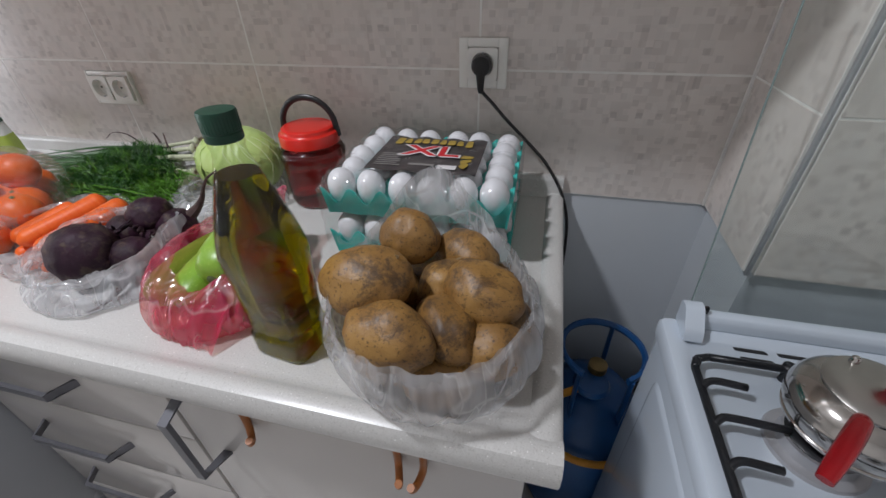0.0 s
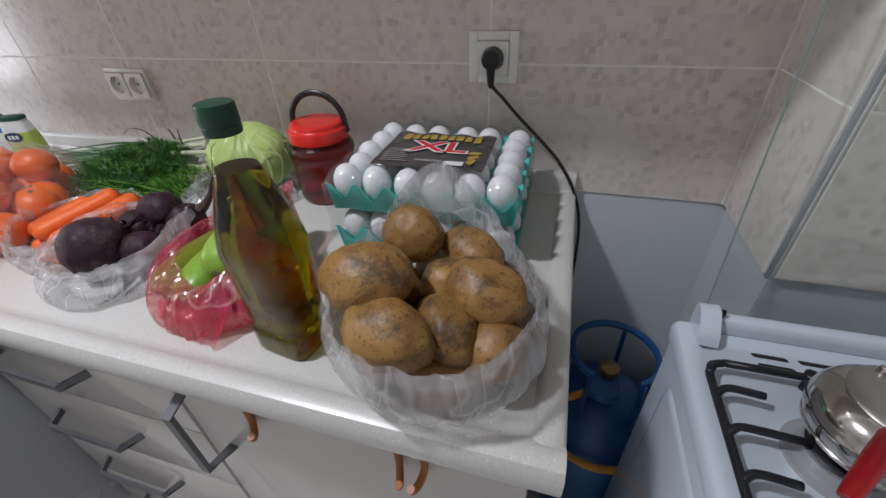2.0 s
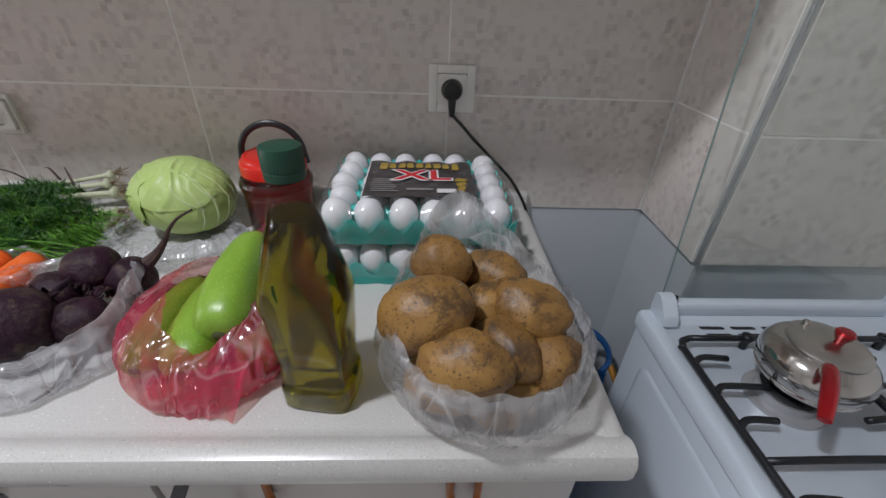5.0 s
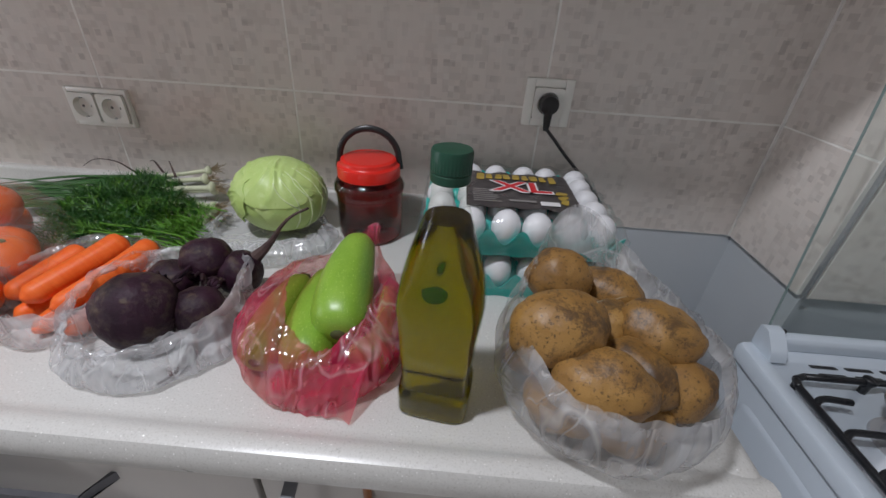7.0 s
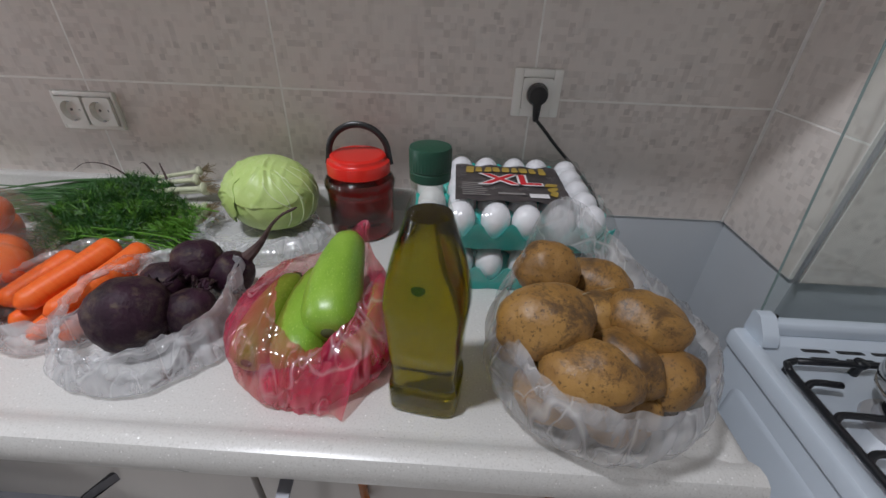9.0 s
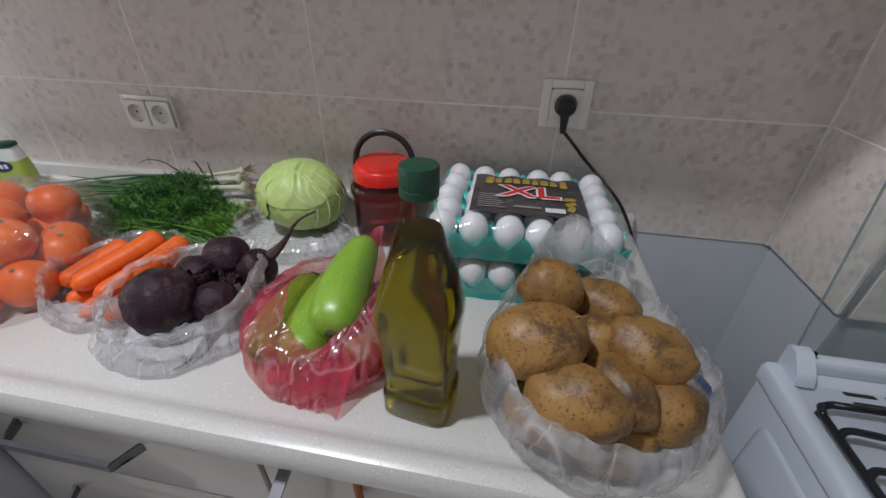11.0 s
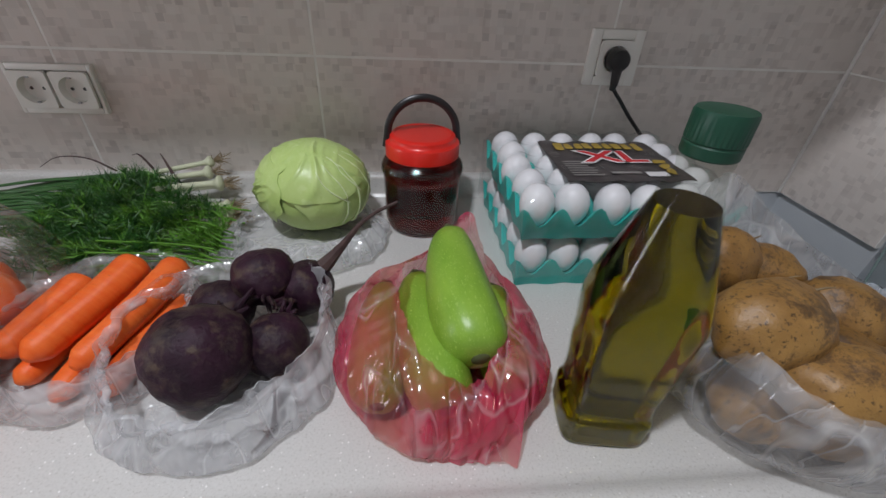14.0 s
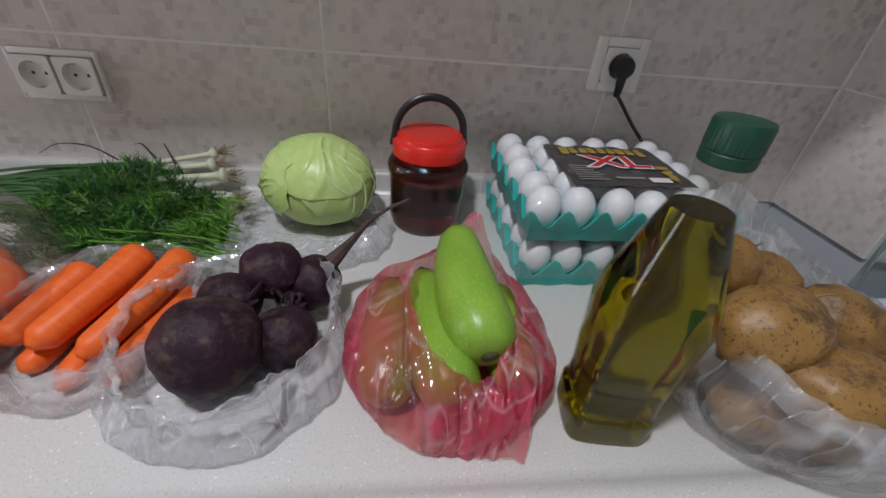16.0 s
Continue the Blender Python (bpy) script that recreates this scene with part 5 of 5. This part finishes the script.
for k, (x, y, z) in enumerate(ORANGES):
    o = thing("orange", x, y, z, "ripe orange with pitted peel inside the clear bag", "orange", "oranges in the bag", rz=k * 47)
    part("fruit", lump(0.0375, 0.0375, 0.0350, 0.035, 1.2, k * 2.3, 4), M["orange"], o, at=pose(0, 0, 0, 25 * math.sin(k), 20 * math.cos(k * 2), 0))
    part("stem_scar", lathe([(0.0042, 0.0345), (0.0036, 0.0362), (0.0, 0.0364)], 8), M["zucchini_stem"], o, at=pose(0, 0, 0, 25 * math.sin(k), 20 * math.cos(k * 2), 0))

# ---- cabbage ----
cab = thing("cabbage", -0.460, -0.130, TOP + 0.004, "round pale green cabbage with ribbed outer leaves on crumpled film", "cabbage")
part("head", lump(0.083, 0.077, 0.0690, 0.02, 1.4, 2.0, 5), M["cabbage"], cab, at=pose(0, 0, 0.069))


def leaf(az, el, spread, off, seed, vein_turn=0.0):
    """An outer leaf wrapped on the head: a round patch with a wavy rim and ribs that fan out from its stalk."""
    bm = bmesh.new()
    nr, na = 22, 72
    turn = Euler((0, radians(90 - el), radians(az))).to_matrix()
    sheets = []
    for sheet in (0.0, -0.0014):
        rows = []
        for j in range(1, nr + 1):
            row = []
            for i in range(na):
                rho, phi = j / nr, 2 * math.pi * i / na
                w = spread * rho * (1 + 0.13 * noise.noise(Vector((2.2 * math.cos(phi), 2.2 * math.sin(phi), seed))))
                d = turn @ Vector((math.sin(w) * math.cos(phi), math.sin(w) * math.sin(phi), math.cos(w)))
                px, py = rho * math.cos(phi + vein_turn), rho * math.sin(phi + vein_turn)
                fan = math.atan2(px, py + 1.15)
                vein = sum(h * math.exp(-((fan + 0.10 * math.sin(3 * py + q * 5) - q) / wd) ** 2) for q, h, wd in ((0.0, 0.0046, 0.035), (0.20, 0.0026, 0.020), (-0.20, 0.0026, 0.020), (0.40, 0.0026, 0.022), (-0.40, 0.0026, 0.022), (0.62, 0.0024, 0.022), (-0.62, 0.0024, 0.022), (0.88, 0.002, 0.022), (-0.88, 0.002, 0.022))) * (1 - 0.5 * rho)
                r = 1 + off + 0.012 * noise.noise(Vector((px * 3, py * 3, seed))) + 0.06 * max(0, rho - 0.86) * (0.6 + noise.noise(Vector((px * 5, py * 5, seed + 3))))
                p = Vector((d.x * 0.086, d.y * 0.080, d.z * 0.0715)) * r
                p += p.normalized() * (vein + sheet)
                p.z = max(p.z, -0.0685)
                row.append(bm.verts.new(p))
            rows.append(row)
        for a, b in zip(rows, rows[1:]):
            for i in range(na):
                bm.faces.new((a[i], a[(i + 1) % na], b[(i + 1) % na], b[i]))
        bm.faces.new(rows[0])
        sheets.append(rows)
    top, bot = sheets[0][-1], sheets[1][-1]
    for i in range(na):
        bm.faces.new((top[i], top[(i + 1) % na], bot[(i + 1) % na], bot[i]))
    return part("leaf", bm, M["cabbage"], cab, at=pose(0, 0, 0.069), smooth=60)


leaf(-25, 25, 1.25, 0.006, 1.0, 1.2)
leaf(150, 35, 1.20, 0.014, 2.0, -0.6)
leaf(-155, 8, 0.75, 0.028, 3.0, 2.6)
leaf(60, 15, 1.10, 0.018, 4.0, 0.4)
leaf(-70, 62, 1.00, 0.022, 5.0, 2.0)
shell = [bvhtree.BVHTree.FromPolygons([v.co.copy() for v in ob.data.vertices], [tuple(f.vertices) for f in ob.data.polygons]) for ob in cab.children]


def vein(az0, az1, el0, el1, bend):
    """A pale raised vein that runs over the outer leaves."""
    path = []
    for k in range(15):
        u = k / 14
        az, el = radians(az0 + (az1 - az0) * u + bend * math.sin(math.pi * u)), radians(el0 + (el1 - el0) * u)
        d = Vector((math.cos(az) * math.cos(el), math.sin(az) * math.cos(el), math.sin(el)))
        hits = [t.ray_cast(d * 0.2, -d)[0] for t in shell]
        far = max((h.length for h in hits if h is not None), default=0.08)
        path.append(d * (far + 0.0002))
    part("vein", tube(path, lambda u: 0.0015 - 0.0009 * u, 40, 8), M["cabbage_vein"], cab, "pale raised leaf vein", at=pose(0, 0, 0.069))


for row in ((-48, -62, -30, 46, 10), (-30, -46, -34, 54, 9), (-12, -24, -34, 56, 8), (4, -6, -30, 50, 7), (-42, -72, 0, 38, -6), (-26, -42, 8, 50, -5), (18, 12, -26, 42, 6)):
    vein(*row)
cf = thing("crumpled_film", -0.470, -0.175, TOP, "crumpled clear plastic bag lying under the cabbage", "plastic bag")
film_part("film", bag_mesh([(0.0, 0.0, 0.001, 0.06, 0.05), (0.0, -0.005, 0.004, 0.118, 0.100), (0.0, -0.004, 0.018, 0.122, 0.100), (0.0, 0.0, 0.030, 0.112, 0.088), (0.0, 0.004, 0.036, 0.104, 0.080)], 240, 0.09, 6.6, True, None, 0.005), M["film"], cf)
film_part("bag_mouth", rim_mesh(0.0, 0.004, 0.036, 0.106, 0.082, 0.018, 6.6, None, 140, 0.09), M["film_rim"], cf, "crushed hazy mouth of the bag")

# ---- dill and spring onions ----
dl = thing("dill_bunch", -0.715, -0.165, TOP, "feathery dark green bunch of fresh dill", "dill", rz=0)
rnd = random.Random(5)
fr, fl, st = [], [], bmesh.new()


def frond_blades(store, base, d, size):
    """Thin blades round a twig, as thin two-sided wedges."""
    verts, faces = store[0], store[1]
    for _ in range(20):
        q = base + d * rnd.uniform(0, size)
        w = Vector((rnd.uniform(-1, 1), rnd.uniform(-1, 1), rnd.uniform(-0.6, 1))).normalized()
        w = (w + d * 0.9).normalized()
        e = q + w * rnd.uniform(0.010, 0.024)
        e.z = max(e.z, 0.002)
        s = w.cross(Vector((rnd.uniform(-1, 1), rnd.uniform(-1, 1), 1))).normalized() * rnd.uniform(0.0004, 0.0009)
        k = len(verts)
        verts += [q + s, q - s, e, q + w.cross(s) * 0.9]
        faces += [(k, k + 1, k + 2), (k + 1, k + 3, k + 2), (k + 3, k, k + 2)]


dark, lite = ([], []), ([], [])
for k in range(470):
    x, y = rnd.uniform(-0.12, 0.13), rnd.uniform(-0.115, 0.125)
    if (x / 0.145) ** 2 + (y / 0.135) ** 2 > 1 or (x > 0.02 and y > 0.01):
        continue
    dome = 0.074 * max(0, 1 - (x / 0.16) ** 2 - (y / 0.15) ** 2) ** 0.6
    z = rnd.uniform(0.25, 1.0) * dome + 0.004
    d = Vector((rnd.uniform(-1.0, 0.25), rnd.uniform(-0.6, 0.6), rnd.uniform(-0.1, 0.6))).normalized()
    base = Vector((x, y, z))
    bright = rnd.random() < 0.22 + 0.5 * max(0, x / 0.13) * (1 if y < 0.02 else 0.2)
    for _ in range(3):
        dd = (d + Vector((rnd.uniform(-0.6, 0.6), rnd.uniform(-0.6, 0.6), rnd.uniform(-0.3, 0.5)))).normalized()
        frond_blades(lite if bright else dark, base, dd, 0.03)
    add_tube(st, [base - d * 0.02, base, base + d * 0.03], 0.0006, 3, 4)
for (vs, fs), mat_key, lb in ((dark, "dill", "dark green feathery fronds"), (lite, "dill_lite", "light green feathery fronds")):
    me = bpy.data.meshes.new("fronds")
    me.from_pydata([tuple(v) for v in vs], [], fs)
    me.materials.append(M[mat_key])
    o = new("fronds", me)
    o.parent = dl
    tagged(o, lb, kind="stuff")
for k in range(24):
    y = rnd.uniform(-0.12, 0.03)
    z = rnd.uniform(0.006, 0.045)
    add_tube(st, [(0.150 + rnd.uniform(-0.02, 0.012), y - 0.015, z), (0.09, y + rnd.uniform(-0.012, 0.012), z + rnd.uniform(0.0, 0.012)), (0.0, y + rnd.uniform(-0.045, 0.045), z + rnd.uniform(0, 0.02))], 0.0013, 6, 5)
tagged(part("stalk", st, M["dill_lite"], dl, "thin pale green stalks"), kind="stuff")


def spring_onion(root, mid, tips, r, seed):
    o = thing("spring_onion", *root, "spring onion with white bulb, dry roots and long green leaves", "spring onion", "spring onions in the bunch")
    rt = Vector(root)
    rel = [Vector(p) - rt for p in (root, mid)]
    d = (rel[1] - rel[0]).normalized()
    bulb = part("bulb", tube([Vector((0, 0, 0)), d * 0.012, d * 0.03, d * 0.07, rel[1]], lambda u: r * (0.55 + 0.75 * math.exp(-((u - 0.14) / 0.12) ** 2)) * (0.4 if u < 0.02 else 1), 24, 12), M["onion_white"], o, "white and pale green bulb")
    bm = bmesh.new()
    q = random.Random(seed)
    for k in range(34):
        e = -d * q.uniform(0.008, 0.020) + Vector((q.uniform(-1, 1), q.uniform(-1, 1), q.uniform(-1, 1))) * 0.012
        add_tube(bm, [Vector((0, 0, 0)), e * 0.5 + Vector((q.uniform(-1, 1), q.uniform(-1, 1), q.uniform(-1, 1))) * 0.003, e], 0.0005, 4, 4)
    part("root_tuft", bm, M["root"], o, "tuft of dry brown roots")
    for t in tips:
        t = Vector(t) - rt
        m2 = rel[1].lerp(t, 0.5) + Vector((0, 0, 0.012))
        part("leaf", tube([rel[1] - d * 0.01, rel[1].lerp(t, 0.25) + Vector((0, 0, 0.008)), m2, t], lambda u: r * 0.62 * (1 - u) ** 0.5 + 0.0008, 20, 8, 0.6), M["onion_leaf"], o, "long hollow green leaf")


ONIONS = [((-0.650, -0.034, 0.974), (-0.76, -0.050, 0.955)), ((-0.648, -0.054, 0.962), (-0.76, -0.070, 0.950)), ((-0.626, -0.072, 0.950), (-0.74, -0.090, 0.945)), ((-0.600, -0.125, 0.934), (-0.71, -0.120, 0.934)), ((-0.592, -0.140, 0.926), (-0.71, -0.135, 0.925)), ((-0.598, -0.155, 0.917), (-0.71, -0.150, 0.915)), ((-0.640, -0.045, 0.932), (-0.75, -0.060, 0.925)), ((-0.605, -0.110, 0.920), (-0.72, -0.105, 0.917))]
for k, (a, m2) in enumerate(ONIONS):
    tips = [(-1.02 - 0.14 * rnd.random(), -0.06 - 0.14 * rnd.random(), 0.905 + 0.03 * rnd.random()) for _ in range(4)]
    spring_onion(a, m2, tips, 0.0078 + 0.0014 * (k % 3), k)
for k, pts in enumerate((((-0.80, -0.06, 0.965), (-0.84, -0.055, 0.985), (-0.89, -0.05, 0.985), (-0.93, -0.045, 0.965)), ((-0.74, -0.06, 0.97), (-0.76, -0.05, 0.99), (-0.775, -0.045, 0.988)), ((-0.70, -0.08, 0.97), (-0.71, -0.07, 0.985), (-0.72, -0.06, 0.997)))):
    tagged(part("wilted_leaf", tube(pts, lambda u: 0.0026 - 0.0016 * u, 16, 6, 0.5), M["beet_root"]), "dark wilted onion leaf tip on the bunch", "leaf", "wilted leaves")

# ---- packs at the far end ----
def soft_pack(rows, n=40):
    """A pack with rounded corners: rows of (z, half width, half depth, squareness)."""
    rings = []
    for z, hw, hd, p in rows:
        ring = []
        for k in range(n):
            a = 2 * math.pi * (k + 0.5) / n
            r = ((abs(math.cos(a)) / hw) ** p + (abs(math.sin(a)) / hd) ** p) ** (-1 / p)
            ring.append((r * math.cos(a), r * math.sin(a), z))
        rings.append(ring)
    return add_rings(bmesh.new(), rings)


ct = thing("cleaner_bottle", -1.212, -0.105, TOP, "white plastic bottle with green label and dark oval mark", "bottle", rz=24)
part("body", soft_pack([(0.0, 0.031, 0.022, 5), (0.004, 0.034, 0.025, 5), (0.060, 0.033, 0.024, 4.5), (0.104, 0.028, 0.020, 4), (0.110, 0.026, 0.018, 4)]), M["carton_white"], ct)
part("cap", soft_pack([(0.1102, 0.027, 0.019, 4), (0.1106, 0.028, 0.020, 4), (0.118, 0.027, 0.019, 4), (0.1195, 0.025, 0.017, 4)]), M["green_cap"], ct, "flat dark green cap")
part("label_sleeve", soft_pack([(0.022, 0.0345, 0.0255, 4.8), (0.060, 0.0335, 0.0245, 4.5), (0.080, 0.0315, 0.0226, 4.2)]), M["carton_green"], ct, "printed green label")
part("oval_mark", add_rings(bmesh.new(), [[(0.020 * math.cos(t) - 0.004, y, 0.070 + 0.0125 * math.sin(t)) for t in [2 * math.pi * i / 28 for i in range(28)]] for y in (-0.0236, -0.0262)]), M["navy"], ct, "dark blue oval mark")
for k in range(3):
    part("mark_bar", box(-0.016 + 0.009 * k, -0.010 + 0.009 * k, -0.0267, -0.0263, 0.065, 0.075), M["white_print"], ct)
part("label_picture", add_rings(bmesh.new(), [[(0.014 * math.cos(t) + 0.006, y, 0.036 + 0.007 * math.sin(t)) for t in [2 * math.pi * i / 20 for i in range(20)]] for y in (-0.0245, -0.0264)]), M["grey_print"], ct, "grey printed shape")
sb = thing("blue_packet", -1.292, -0.118, TOP, "dark blue packet with white and light blue printed bands", "packet", rz=16)
part("body", soft_pack([(0.0, 0.036, 0.018, 8), (0.003, 0.038, 0.020, 8), (0.118, 0.037, 0.019, 8), (0.128, 0.036, 0.010, 8), (0.131, 0.035, 0.006, 8)]), M["navy_pack"], sb)
part("white_band", soft_pack([(0.020, 0.0385, 0.0205, 8), (0.078, 0.0382, 0.0202, 8)]), M["carton_white"], sb, "white printed band")
part("blue_band", soft_pack([(0.080, 0.0382, 0.0203, 8), (0.092, 0.0381, 0.0202, 8)]), M["blue_plastic"], sb, "light blue printed band")
for k in range(3):
    part("small_print", box(-0.024, 0.022 - 0.008 * k, -0.0213, -0.0207, 0.040 + 0.012 * k, 0.044 + 0.012 * k), M["blue_plastic"], sb)


# ---- tiles, the many pieces last ----
def tile_mesh(w, h, t, name, facing):
    """One wall tile with eased edges. facing: 'y' looks along -y, 'x' along -x."""
    b = 0.0012
    rings = [[(0, 0), (w, 0), (w, h), (0, h)], [(0, 0), (w, 0), (w, h), (0, h)], [(b, b), (w - b, b), (w - b, h - b), (b, h - b)]]
    depth = [0.0, -(t - b), -t]
    bm = bmesh.new()
    if facing == "y":
        add_rings(bm, [[(x, d, z) for x, z in r] for r, d in zip(rings, depth)])
    elif facing == "x":
        add_rings(bm, [[(d, -x, z) for x, z in r] for r, d in zip(rings, depth)])
    else:
        add_rings(bm, [[(x, z, -d) for x, z in r] for r, d in zip(rings, depth)])
    mesh = bpy.data.meshes.new(name)
    bmesh.ops.recalc_face_normals(bm, faces=bm.faces)
    bm.to_mesh(mesh)
    bm.free()
    return mesh


def lay(mesh, material, parent, x, y, z):
    if not mesh.materials:
        mesh.materials.append(material)
    ob = new("tile", mesh)
    ob.parent = parent
    ob.location = (x, y, z)


J = 0.0022
H = [0.900, 1.1435, 1.389, 1.6345, 1.880, 2.1255, 2.371]
V = [-3.00, -2.55, -2.10, -1.65, -1.20, -0.858, -0.4585, 0.0345, 0.496]
shapes = {}
for z0, z1 in zip(H, H[1:]):
    for x0, x1 in zip(V, V[1:]):
        key = round(x1 - x0, 3)
        if key not in shapes:
            shapes[key] = tile_mesh(x1 - x0 - J, z1 - z0 - J, 0.008, "tile", "y")
        lay(shapes[key], M["tile"], wall_n, x0 + J / 2, 0.004, z0 + J / 2)
    if "r" not in shapes:
        shapes["r"] = tile_mesh(0.222 - J, 0.2435 - J, 0.010, "tile", "x")
        shapes["s"] = tile_mesh(0.493 - J, 0.2435 - J, 0.010, "tile", "y")
    lay(shapes["r"], M["tile"], wall_r, 0.5075, -0.0005, z0 + J / 2)
    for k in range(2):
        lay(shapes["s"], M["tile"], wall_s, 0.5105 + 0.493 * k, -0.2225, z0 + J / 2)
sheet = tagged(part("grout_bed", box(X0, 0.4945, -0.0037, 0.003, 0.9005, 2.371), M["grout"], wall_n, smooth=0))
part("grout_bed", box(0.4982, 0.509, -0.2213, -0.001, 0.9005, 2.371), M["grout"], wall_r, smooth=0)
part("grout_bed", box(0.510, X1, -0.2318, -0.2210, 0.9005, 2.371), M["grout"], wall_s, smooth=0)
ft = tile_mesh(0.45 - 0.003, 0.45 - 0.003, 0.004, "tile", "z")
for i in range(10):
    for j in range(6):
        x, y = X0 + 0.02 + i * 0.45, Y0 + 0.01 + j * 0.45
        if y < -0.1:
            lay(ft, M["floor_tile"], floor, x, y, -0.0045)
tagged(part("trim", box(0.4925, 0.4980, -0.0095, -0.0042, 0.9005, 2.371, 0.0012), M["grout"]), "pale sealant joint in the tiled corner", "trim", kind="structure")
